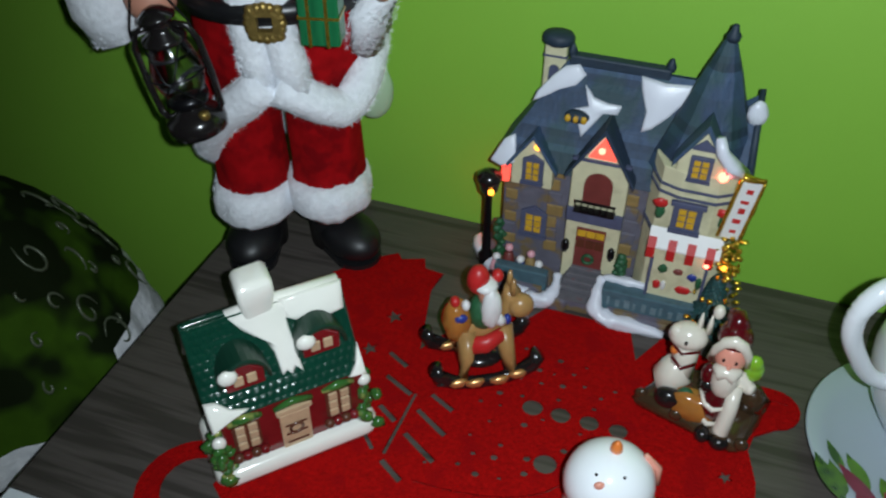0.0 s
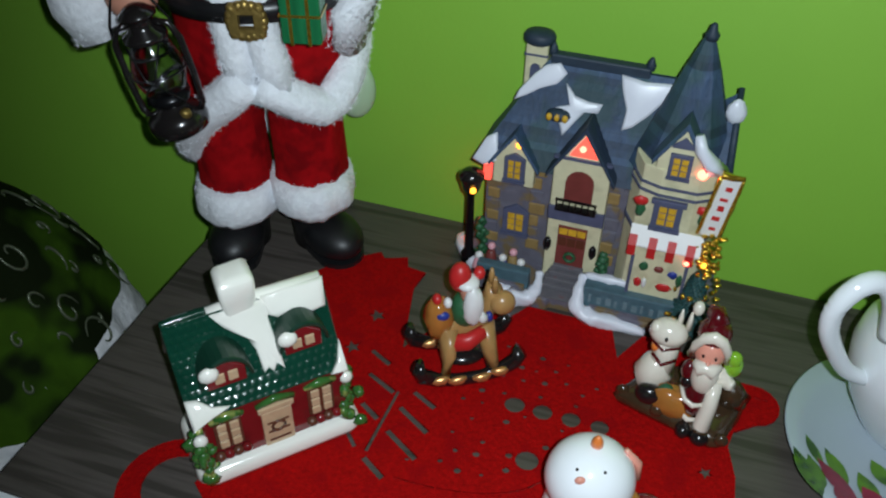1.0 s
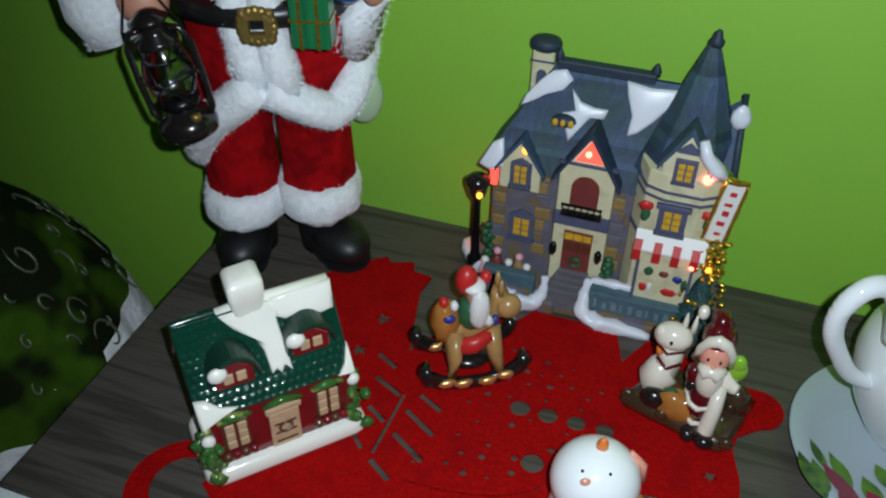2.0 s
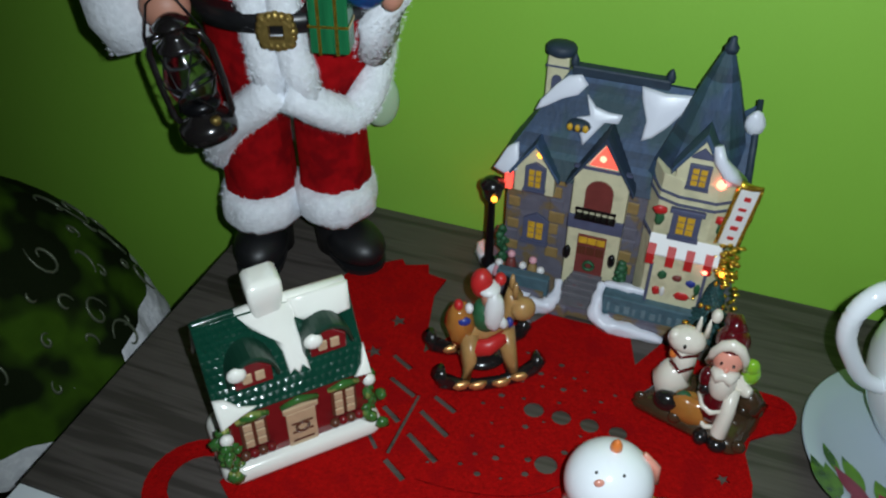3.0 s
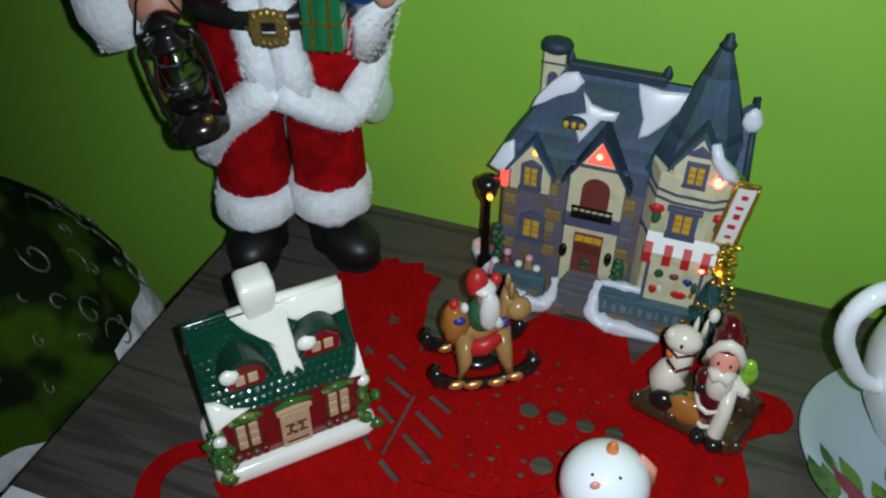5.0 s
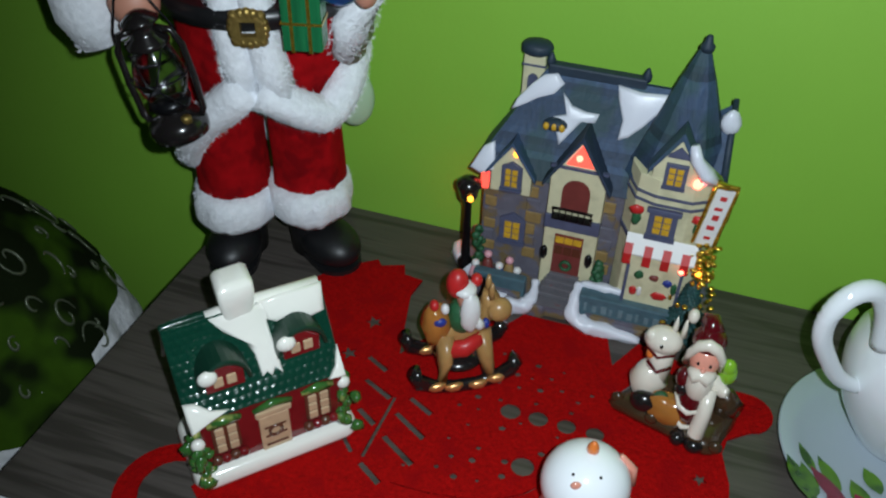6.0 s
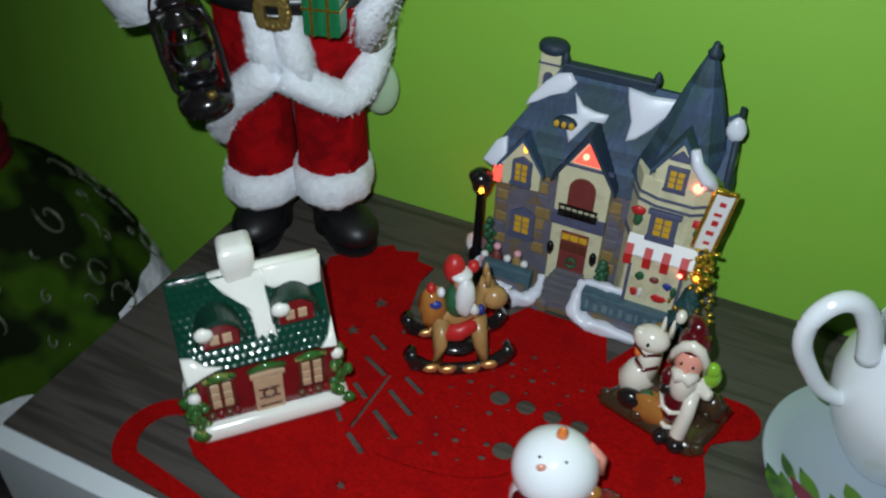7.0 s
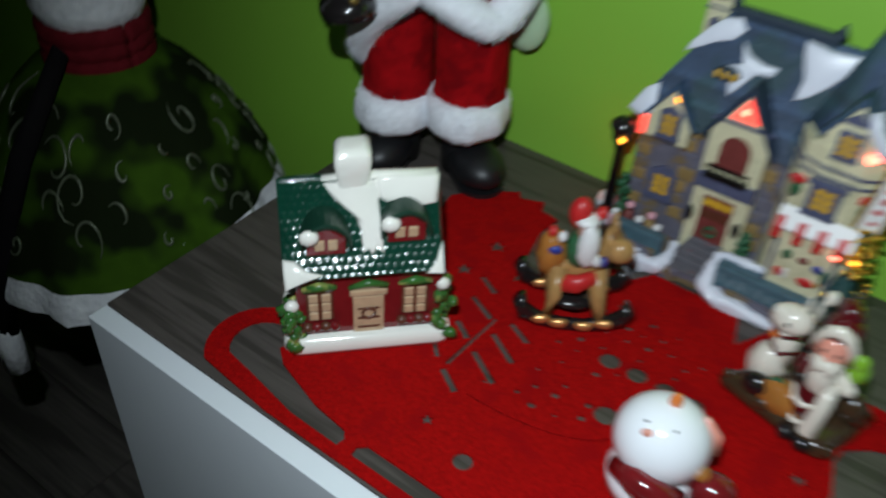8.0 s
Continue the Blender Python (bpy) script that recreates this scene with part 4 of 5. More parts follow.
    part("chimney_panel", Shape().prism([(-0.107, 0.165), (-0.099, 0.165)] + arc((-0.103, 0.182), 0.004, 0, 180, 6), 0.5588, 0.561, "timber"), ch)
    # roof eye window
    eye = part("roof_window", Shape().ball((-0.077, 0.534, 0.1605), (0.0095, 0.006, 0.0052), "slate_dark", None, 16), t, "small oval roof window")
    for i in range(3):
        part("pane", Shape().ball((-0.083 + 0.006 * i, 0.5295, 0.1605), (0.0026, 0.002, 0.0032), "amber", None, 8), eye)
    # corner spire: a witch-hat roof on eight sides, in courses
    spire = part("spire_roof", Shape().lathe([(0.0425, 0.1365), (0.026, 0.18), (0.0035, 0.2355)], "slate_dark", 10, pose(0.0185, 0.541, 0, 0, 0, 18), 0.84, 0.78), t, "tall pointed navy slate roof")
    prof = [(0.0455, 0.136), (0.0425, 0.146), (0.037, 0.158), (0.0315, 0.171), (0.026, 0.184), (0.0205, 0.198), (0.0155, 0.211), (0.0105, 0.222), (0.0065, 0.231), (0.004, 0.236)]
    for (r0, z0), (r1, z1) in zip(prof, prof[1:]):
        for q in (0, 1):
            ra, rb = r0 + (r1 - r0) * q / 2, r0 + (r1 - r0) * (q + 1) / 2
            za, zb = z0 + (z1 - z0) * q / 2, z0 + (z1 - z0) * (q + 1) / 2
            course = Shape().lathe([(ra + 0.0007, za), (rb + 0.0003, zb)], "slate", 10, pose(0.0185, 0.541, 0, 0, 0, 18), 0.86, 0.80)
            course.sm = [False] * len(course.sm)
            part("slate_course", course, spire)
    part("spire_finial", Shape().lathe([(0.0045, 0.235), (0.0052, 0.239), (0.003, 0.242), (0.0022, 0.246), (0.001, 0.247)], "slate_dark", 10, pose(0.0195, 0.541, 0)), spire)
    # small wing roof beside the spire
    part("wing_roof", Shape().poly([(0.030, 0.515, 0.144), (0.053, 0.515, 0.144), (0.047, 0.552, 0.194), (0.030, 0.552, 0.180), (0.030, 0.577, 0.144), (0.053, 0.577, 0.144)], [(0, 1, 2, 3), (4, 3, 2, 5), (1, 5, 2), (0, 3, 4), (0, 4, 5, 1)], "slate"), t, "navy slate wing roof")
    part("wing_ridge", Shape().tube([(0.0525, 0.514, 0.144), (0.0475, 0.552, 0.198)], [0.003, 0.0022], "slate_dark", 8), t)

    # snow lying on the roofs
    def roof_snow(pts, lift=0.0035, y0=0.524, z0=0.115, y1=0.552, z1=0.196):
        n = len(pts)
        nx, ny = 0.945, 0.327
        def on(x, k, h):
            return (x, y0 + (y1 - y0) * k - h * nx, z0 + (z1 - z0) * k + h * ny)
        cx, ck = sum(p[0] for p in pts) / n, sum(p[1] for p in pts) / n
        v = [on(x, k, 0.0) for x, k in pts] + [on(x, k, lift * 0.8) for x, k in pts] + [on(cx + (x - cx) * 0.82, ck + (k - ck) * 0.82, lift) for x, k in pts] + [on(cx, ck, lift * 1.05)]
        f = [(j * n + i, j * n + (i + 1) % n, (j + 1) * n + (i + 1) % n, (j + 1) * n + i) for j in (0, 1) for i in range(n)] + [(2 * n + i, 2 * n + (i + 1) % n, 3 * n) for i in range(n)]
        part("roof_snow", Shape().add(v, f, "snow"), t, "white painted snow on the roof")

    roof_snow([(-0.113, 0.60), (-0.104, 0.66), (-0.094, 0.74), (-0.082, 0.80), (-0.076, 0.90), (-0.082, 0.98), (-0.092, 0.95), (-0.100, 0.86), (-0.110, 0.70)])
    roof_snow([(-0.075, 0.82), (-0.067, 0.72), (-0.056, 0.69), (-0.046, 0.69), (-0.048, 0.61), (-0.058, 0.60), (-0.064, 0.50), (-0.072, 0.36), (-0.076, 0.48), (-0.084, 0.54), (-0.080, 0.60), (-0.070, 0.64)], 0.005)
    roof_snow([(-0.036, 0.97), (-0.018, 0.94), (0.004, 0.96), (-0.002, 0.82), (-0.012, 0.66), (-0.022, 0.54), (-0.029, 0.50), (-0.028, 0.68), (-0.034, 0.86)], 0.005)
    roof_snow([(-0.139, 0.0), (-0.130, 0.22), (-0.122, 0.28), (-0.119, 0.02), (-0.130, -0.04)], 0.005)
    part("roof_snow", Shape().tube([(0.0265, 0.503, 0.183), (0.030, 0.502, 0.172), (0.038, 0.504, 0.162), (0.046, 0.508, 0.156), (0.036, 0.506, 0.153)], [0.003, 0.005, 0.0055, 0.006, 0.003], "snow", 10, lump=0.3), t, "white painted snow on the dormer roof")
    part("roof_snow", Shape().ball((0.047, 0.538, 0.186), (0.0075, 0.004, 0.0095), "snow", None, 12, 0.4), t, "white painted snow beside the spire")
    # sign board with a tinsel border
    sign = part("sign_board", Shape().box(-0.0065, 0.0065, -0.0012, 0.0012, 0.0, 0.052, "white_paint", pose(0.0485, 0.503, 0.102, 0, 7, 8)), t, "white upright sign with red lettering", 0.0006)
    for k in range(5):
        z = 0.006 + 0.0088 * k
        part("letter_bar", Shape().box(-0.0020 - 0.001 * (k % 2), 0.0026, -0.0016, 0.0, z, z + 0.0026 + 0.001 * (k % 3), "red_paint", pose(0.0485, 0.503, 0.102, 0, 7, 8)), sign)
    tin = Shape()
    for x, z0, z1 in ((-0.008, 0.0, 0.052), (0.008, 0.0, 0.052)):
        tin.tube([(x, 0, z0 + (z1 - z0) * i / 10) for i in range(11)], 0.0015, "gold_foil", 6, pose(0.0485, 0.503, 0.102, 0, 7, 8), lump=0.7)
    tin.tube([(-0.008 + 0.0016 * i, 0, 0.053) for i in range(11)], 0.0024, "gold_foil", 6, pose(0.0485, 0.503, 0.102, 0, 7, 8), lump=0.7)
    part("tinsel", tin, sign, "gold tinsel border")
    # little fir tree with gold garland
    tree = part("fir_tree", Shape().lathe([(0.0035, 0.012), (0.004, 0.024)], "brown", 10, pose(0.050, 0.499, 0)), t, "dark blue-green fir with gold garland")
    need = Shape()
    for j in range(240):
        f = j / 240
        r, a, z = 0.020 * (1 - f * 0.75), j * 2.4, 0.018 + 0.048 * f
        d = Vector((math.cos(a), math.sin(a), -0.25))
        p = Vector((0.050, 0.499, z))
        need.tube([p, p + d * r * 0.6, p + d * r * rnd.uniform(0.85, 1.1)], [0.0035, 0.0030, 0.0008], "pine", 5)
    part("fir_foliage", need, tree)
    foil = Shape()
    for f, a in [(i / 60, i * 0.37) for i in range(61)]:
        if rnd.random() < 0.55:
            rr = 0.0225 - 0.015 * f
            foil.ball((0.051 + rr * math.cos(a), 0.499 + rr * math.sin(a), 0.018 + 0.074 * f), (rnd.uniform(0.0012, 0.0032), 0.0022, rnd.uniform(0.0012, 0.0026)), "gold_foil", None, 7, 0.5)
    part("garland", foil, tree, "glittering gold garland")
    cluster = Shape()
    for j in range(46):
        f = j / 46
        cluster.ball((0.0535 - 0.004 * f + rnd.uniform(-0.0085, 0.0085) * (1 - 0.3 * f), 0.497 + rnd.uniform(-0.006, 0.004), 0.104 - 0.036 * f), (rnd.uniform(0.0012, 0.0036), 0.002, rnd.uniform(0.0010, 0.0030)), "gold_foil", None, 7, 0.6)
    part("garland", cluster, tree, "glittering gold garland")
    for p in ((0.0505, 0.4905, 0.083), (0.0570, 0.4860, 0.046)):
        part("light_bulb", Shape().ball(p, 0.0022, "hot_amber", None, 10), tree, "glowing amber light")
    # street lamp
    lamp = part("street_lamp", Shape().lathe([(0.0065, 0.012), (0.0068, 0.020), (0.004, 0.024), (0.0034, 0.050), (0.003, 0.082), (0.0045, 0.084)], "black_metal", 14, pose(-0.1385, 0.519, 0)), t, "black street lamp with an amber bulb")
    part("lamp_head", Shape().lathe([(0.003, 0.083), (0.0072, 0.088), (0.0085, 0.095), (0.0105, 0.099), (0.0105, 0.102), (0.006, 0.106), (0.001, 0.108)], "black_gloss", 14, pose(-0.1385, 0.519, 0)), lamp)
    part("bulb", Shape().ball((-0.1345, 0.5110, 0.0915), 0.0026, "hot_amber", None, 12), lamp, "glowing amber bulb")
    # greenery and small plain figures by the house
    for x, y, h in ((-0.128, 0.522, 0.045), (-0.024, 0.515, 0.040)):
        sh = Shape()
        for j in range(26):
            sh.ball((x + rnd.uniform(-0.006, 0.006) * (1 - j / 40), y + rnd.uniform(-0.004, 0.004), 0.014 + h * j / 26), rnd.uniform(0.0025, 0.004), "green_paint", None, 7, 0.4)
        part("shrub", sh, t, "small dark green shrub")
    for x, y, h, m, hm in ((-0.117, 0.514, 0.026, "door_red", "pink_paint"), (-0.126, 0.508, 0.018, "pink_paint", "white_paint"), (-0.106, 0.511, 0.018, "blue_paint", "white_paint"), (-0.098, 0.514, 0.024, "ochre", "pink_paint"), (-0.090, 0.510, 0.018, "brown", "white_paint")):
        s = Shape().lathe([(0.005, 0.012), (0.0055, 0.012 + h * 0.3), (0.0035, 0.012 + h * 0.75), (0.002, 0.012 + h * 0.8)], m, 12, pose(x, y, 0), lump=0.2)
        s.ball((x, y, 0.012 + h * 0.95), 0.0036, hm, None, 12)
        part("figurine", s, t, "tiny plain painted figure")


village_house()


# ---- rocking horse with a rider ----
def rocking_horse():
    t = thing("rocking_horse_figurine", -0.1085, 0.410, MAT, 31, "honey-brown rocking horse figurine with red-capped rider on black rockers", "figurine")

    def piece(name, s, label):
        s.v = [(x * 0.78, y * 0.95, z * 1.25) for x, y, z in s.v]
        part(name, s, t, label)

    for y in (-0.0205, 0.0205):
        s = Shape()
        pts = [(-0.050, y, 0.021), (-0.046, y, 0.012), (-0.030, y, 0.006), (-0.010, y, 0.0035), (0.012, y, 0.0035), (0.032, y, 0.007), (0.046, y, 0.013), (0.051, y, 0.021)]
        s.tube(pts, [0.0068, 0.0062, 0.0050, 0.0046, 0.0046, 0.0050, 0.0062, 0.0068], "black_gloss", 12)
        for x0, zz in ((-0.029, 0.0085), (-0.012, 0.0065), (0.012, 0.0060), (0.030, 0.0090)):
            s.tube([(x0 - 0.009, y - 0.0036, zz), (x0 - 0.003, y - 0.0040, zz - 0.0005), (x0 + 0.004, y - 0.0040, zz), (x0 + 0.009, y - 0.0034, zz + 0.001)], [0.0014, 0.0030, 0.0032, 0.0014], "copper", 10)
        piece("rocker", s, "black rocker with copper gilt leaves")
    s = Shape()
    for x in (-0.020, 0.022):
        s.tube([(x, -0.0205, 0.0085), (x, 0.0205, 0.0085)], 0.0034, "black_gloss", 8)
    s.ball((0, 0, 0.013), (0.024, 0.017, 0.005), "black_gloss")
    piece("stand", s, "glossy black cross bars")
    s = Shape()
    # horse
    s.ball((-0.002, 0, 0.038), (0.026, 0.012, 0.012), "honey")
    for x, y, dx in ((-0.018, -0.011, -0.004), (-0.018, 0.011, -0.004), (0.018, -0.010, 0.008), (0.018, 0.010, 0.008)):
        s.tube([(x, y * 0.7, 0.038), (x + dx * 0.4, y * 1.5, 0.022), (x + dx, y * 1.75, 0.008)], [0.0095, 0.0075, 0.0052], "honey", 12)
    s.tube([(0.016, 0, 0.040), (0.026, 0, 0.054), (0.028, -0.001, 0.062)], [0.010, 0.0085, 0.008], "honey", 12)
    s.ball((0.034, -0.007, 0.053), (0.0125, 0.009, 0.0078), "honey", pose(0, 0, 0, 0, 0, 0))
    for y in (-0.006, 0.004):
        s.lathe([(0.0034, -0.002), (0.0030, 0.004), (0.0014, 0.009)], "honey", 8, pose(0.026, y, 0.064))
    piece("horse", s, "honey-brown horse")
    s = Shape()
    s.ball((-0.026, -0.004, 0.046), (0.014, 0.012, 0.016), "caramel", None, 16, 0.2)
    s.ball((-0.028, -0.006, 0.062), (0.0045, 0.0045, 0.0036), "red_paint"), s.ball((-0.019, -0.010, 0.061), (0.004, 0.004, 0.0035), "white_paint"), s.ball((-0.024, -0.013, 0.053), (0.006, 0.003, 0.003), "blue_paint")
    piece("toy_sack", s, "caramel sack of toys")
    s = Shape()
    s.tube([(-0.014, -0.0135, 0.030), (0.0, -0.0155, 0.031), (0.016, -0.013, 0.036)], [0.006, 0.0062, 0.005], "red_paint", 10)
    piece("saddle_cloth", s, "red saddle cloth")
    s = Shape()
    # rider
    s.ball((-0.001, -0.004, 0.050), (0.014, 0.012, 0.012), "green_paint")
    s.ball((0.002, -0.006, 0.066), (0.009, 0.009, 0.010), "skin")
    s.ball((0.004, -0.013, 0.058), (0.010, 0.007, 0.015), "white_paint", None, 16, 0.15)
    s.ball((0.000, -0.006, 0.072), (0.011, 0.010, 0.004), "white_paint")
    s.ball((-0.006, -0.003, 0.0745), (0.0105, 0.0085, 0.010), "red_paint"), s.ball((0.012, -0.002, 0.075), (0.0055, 0.005, 0.0042), "red_paint")
    s.tube([(0.006, -0.012, 0.054), (0.013, -0.014, 0.048), (0.017, -0.012, 0.046)], [0.005, 0.004, 0.0035], "white_paint", 8)
    s.ball((0.020, -0.012, 0.047), 0.0036, "blue_paint")
    piece("rider", s, "red-capped rider with a white beard")


rocking_horse()


# ---- glazed figurine: reindeer and gift bringer on a base ----
def sleigh_figure():
    t = thing("santa_reindeer_figurine", 0.0560, 0.424, MAT, -4, "glazed figurine of a bearded gift bringer and white reindeer", "figurine")

    def piece(name, s, label, mid=0.012, slim=0.86):
        s.v = [(((x - mid) * slim + mid) * 0.90, y * 0.92, z * 1.13) for x, y, z in s.v]
        part(name, s, t, label)

    s = Shape()
    corner, pts = [(-0.054, -0.016), (0.036, -0.036), (0.053, 0.030), (-0.026, 0.034)], []
    for (ax, ay), (bx, by) in zip(corner, corner[1:] + corner[:1]):
        pts += [(ax + (bx - ax) * f, ay + (by - ay) * f) for f in (0.06, 0.3, 0.5, 0.7, 0.94)]
    n = len(pts)
    v = [(x * k + 0.002 * noise.noise((x * 80, y * 80, z)), y * k, z) for k, z in ((0.97, 0.0), (1.02, 0.004), (0.93, 0.009), (0.75, 0.011)) for x, y in pts]
    s.add(v, [(j * n + i, j * n + (i + 1) % n, (j + 1) * n + (i + 1) % n, (j + 1) * n + i) for j in range(3) for i in range(n)] + [tuple(range(n)), tuple(range(3 * n, 4 * n))], "brown", True)
    s.ball((-0.005, -0.014, 0.014), (0.020, 0.012, 0.012), "caramel", None, 16, 0.3)
    for x, y in ((-0.046, -0.012), (-0.016, -0.022), (0.020, -0.031), (0.036, -0.031), (0.044, 0.010)):
        s.ball((x, y, 0.008), (0.006, 0.004, 0.005), "brown", None, 12)
    s.ball((0.036, 0.006, 0.018), (0.012, 0.010, 0.012), "brown", None, 14, 0.2)
    piece("base", s, "dark brown glazed base with a caramel sack", 0.0, 1.0)
    s = Shape()
    # reindeer
    s.tube([(-0.040, -0.002, 0.018), (-0.030, 0.0, 0.024), (-0.018, 0.001, 0.034)], [0.010, 0.014, 0.013], "bone", 16)
    s.ball((-0.026, -0.016, 0.016), (0.013, 0.008, 0.008), "black_gloss"), s.ball((-0.012, -0.014, 0.020), (0.008, 0.006, 0.007), "green_paint")
    s.tube([(-0.024, 0.002, 0.026), (-0.021, 0.002, 0.044), (-0.022, 0.001, 0.056)], [0.014, 0.011, 0.010], "bone", 14)
    s.tube([(-0.032, -0.006, 0.044), (-0.022, -0.012, 0.041), (-0.011, -0.005, 0.043)], 0.0014, "maroon", 8)
    s.ball((-0.031, -0.004, 0.050), 0.004, "orange")
    s.ball((-0.023, -0.003, 0.063), (0.017, 0.011, 0.0095), "bone", None, 18)
    s.ball((-0.033, -0.005, 0.066), (0.006, 0.006, 0.005), "bone"), s.ball((-0.023, -0.0135, 0.0645), 0.0016, "black_gloss")
    s.tube([(-0.036, -0.008, 0.058), (-0.024, -0.0145, 0.0555), (-0.010, -0.010, 0.058)], 0.001, "maroon", 6)
    for x in (-0.008, -0.016):
        s.lathe([(0.0032, 0.0), (0.0022, 0.008), (0.0006, 0.014)], "bone", 8, pose(x, 0.0, 0.068))
    s.ball((-0.004, 0.003, 0.084), 0.0050, "bone")
    piece("reindeer", s, "seated ivory reindeer with a maroon scarf", -0.020, 0.88)
    s = Shape()
    # gift bringer
    s.tube([(0.014, -0.006, 0.012), (0.012, -0.006, 0.030), (0.010, -0.004, 0.050)], [0.014, 0.017, 0.014], "maroon", 18)
    for p in ([(-0.006, -0.016, 0.033), (0.000, -0.0245, 0.0285), (0.008, -0.0270, 0.0270), (0.018, -0.0235, 0.0285)], [(-0.005, -0.017, 0.020), (0.000, -0.0235, 0.0150), (0.007, -0.0260, 0.0125), (0.015, -0.0235, 0.0125)]):
        s.tube(p, [0.0016, 0.0020, 0.0020, 0.0016], "bone", 10)
    s.tube([(0.022, -0.016, 0.044), (0.022, -0.022, 0.028), (0.0205, -0.027, 0.011), (0.020, -0.028, 0.006)], [0.006, 0.0072, 0.0078, 0.0070], "bone", 14)
    s.ball((0.010, -0.010, 0.063), (0.0140, 0.012, 0.012), "blush", None, 20)
    s.ball((0.0085, -0.0165, 0.026), (0.0125, 0.0100, 0.0165), "maroon", None, 18)
    s.ball((0.0110, -0.0160, 0.0470), (0.0122, 0.0105, 0.0150), "bone", None, 20)
    s.tube([(-0.001, -0.0195, 0.0585), (0.006, -0.0235, 0.0570), (0.0105, -0.024, 0.0585), (0.015, -0.0235, 0.0570), (0.022, -0.019, 0.0590)], [0.0025, 0.0056, 0.0036, 0.0056, 0.0025], "bone", 10)
    s.tube([(-0.006, -0.012, 0.058), (-0.0035, -0.016, 0.069), (0.002, -0.0165, 0.0765), (0.010, -0.0170, 0.0795), (0.018, -0.0160, 0.0765), (0.0235, -0.014, 0.069), (0.0255, -0.010, 0.058)], [0.003, 0.0036, 0.0040, 0.0042, 0.0040, 0.0036, 0.003], "bone", 12)
    s.ball((0.0095, -0.0045, 0.0735), (0.0150, 0.0135, 0.0105), "maroon", None, 20)
    s.tube([(0.010, -0.004, 0.078), (0.006, 0.002, 0.084), (-0.001, 0.004, 0.084)], [0.011, 0.008, 0.004], "maroon", 14)
    for x in (0.005, 0.0155):
        s.ball((x, -0.0212, 0.066), 0.0013, "black_gloss")
    s.ball((0.0105, -0.0225, 0.0618), 0.0024, "blush")
    s.ball((-0.003, -0.014, 0.046), (0.007, 0.007, 0.008), "maroon"), s.ball((-0.002, -0.018, 0.039), (0.006, 0.005, 0.005), "black_gloss")
    s.tube([(0.022, -0.010, 0.047), (0.033, -0.011, 0.041), (0.036, -0.014, 0.043)], [0.007, 0.005, 0.0035], "bone", 10)
    piece("sack", Shape().ball((0.032, -0.006, 0.053), (0.0085, 0.007, 0.0085), "lime").ball((0.031, -0.008, 0.060), (0.007, 0.005, 0.006), "lime"), "lime green sack")
    piece("boot", Shape().ball((0.0215, -0.031, 0.0055), (0.0095, 0.0085, 0.0055), "black_gloss", None, 14), "glossy black boot")
    piece("boot", Shape().ball((0.006, -0.029, 0.0055), (0.0075, 0.008, 0.0055), "black_gloss", None, 14), "glossy black boot")
    piece("gift_bringer", s, "bearded gift bringer in maroon and ivory")


sleigh_figure()


# ---- round white figurine with an orange nose ----
def snowman():
    s = Shape()
    s.lathe([(0.020, 0.0), (0.026, 0.004), (0.027, 0.014), (0.022, 0.026), (0.012, 0.032)], "china", 28)
    s.ball((0, 0, 0.0465), (0.0282, 0.0272, 0.0275), "china", None, 40)
    s.lathe([(0.0042, 0.0), (0.0035, 0.006), (0.002, 0.0095), (0.0006, 0.011)], "orange", 14, pose(0.0015, 0.004, 0.0715, 6, 0, 0))
    for x, z in ((-0.0120, 0.0690), (0.0040, 0.0700)):
        r = 0.0272 * math.sqrt(max(0.02, 1 - (x / 0.0282) ** 2 - ((z - 0.0465) / 0.0275) ** 2))
        s.ball((x, -r, z), 0.0011, "black_gloss", None, 8)
    s.ball((-0.0105, -0.0158, 0.0655), (0.0036, 0.0022, 0.0030), "blush", None, 12)
    s.tube([(-0.022, -0.014, 0.030), (-0.010, -0.027, 0.038), (0.004, -0.030, 0.032), (0.016, -0.026, 0.027)], [0.006, 0.0085, 0.0095, 0.007], "red_glaze", 14)
    s.tube([(0.010, -0.030, 0.028), (0.018, -0.033, 0.018), (0.026, -0.034, 0.010)], [0.004, 0.0055, 0.004], "leaf_glaze", 10)
    s.ball((0.034, -0.014, 0.028), (0.0135, 0.0125, 0.0125), "red_glaze", None, 20), s.ball((0.024, -0.012, 0.040), (0.006, 0.006, 0.005), "caramel")
    s.tube([(0.020, 0.004, 0.068), (0.029, 0.003, 0.056), (0.030, 0.0, 0.044)], [0.0015, 0.0028, 0.002], "blush", 10)
    return single("snowman_figurine", s, 0.0065, 0.306, MAT, 20, "round white glazed snowman figurine with an orange nose and red scarf", "figurine")


snowman()


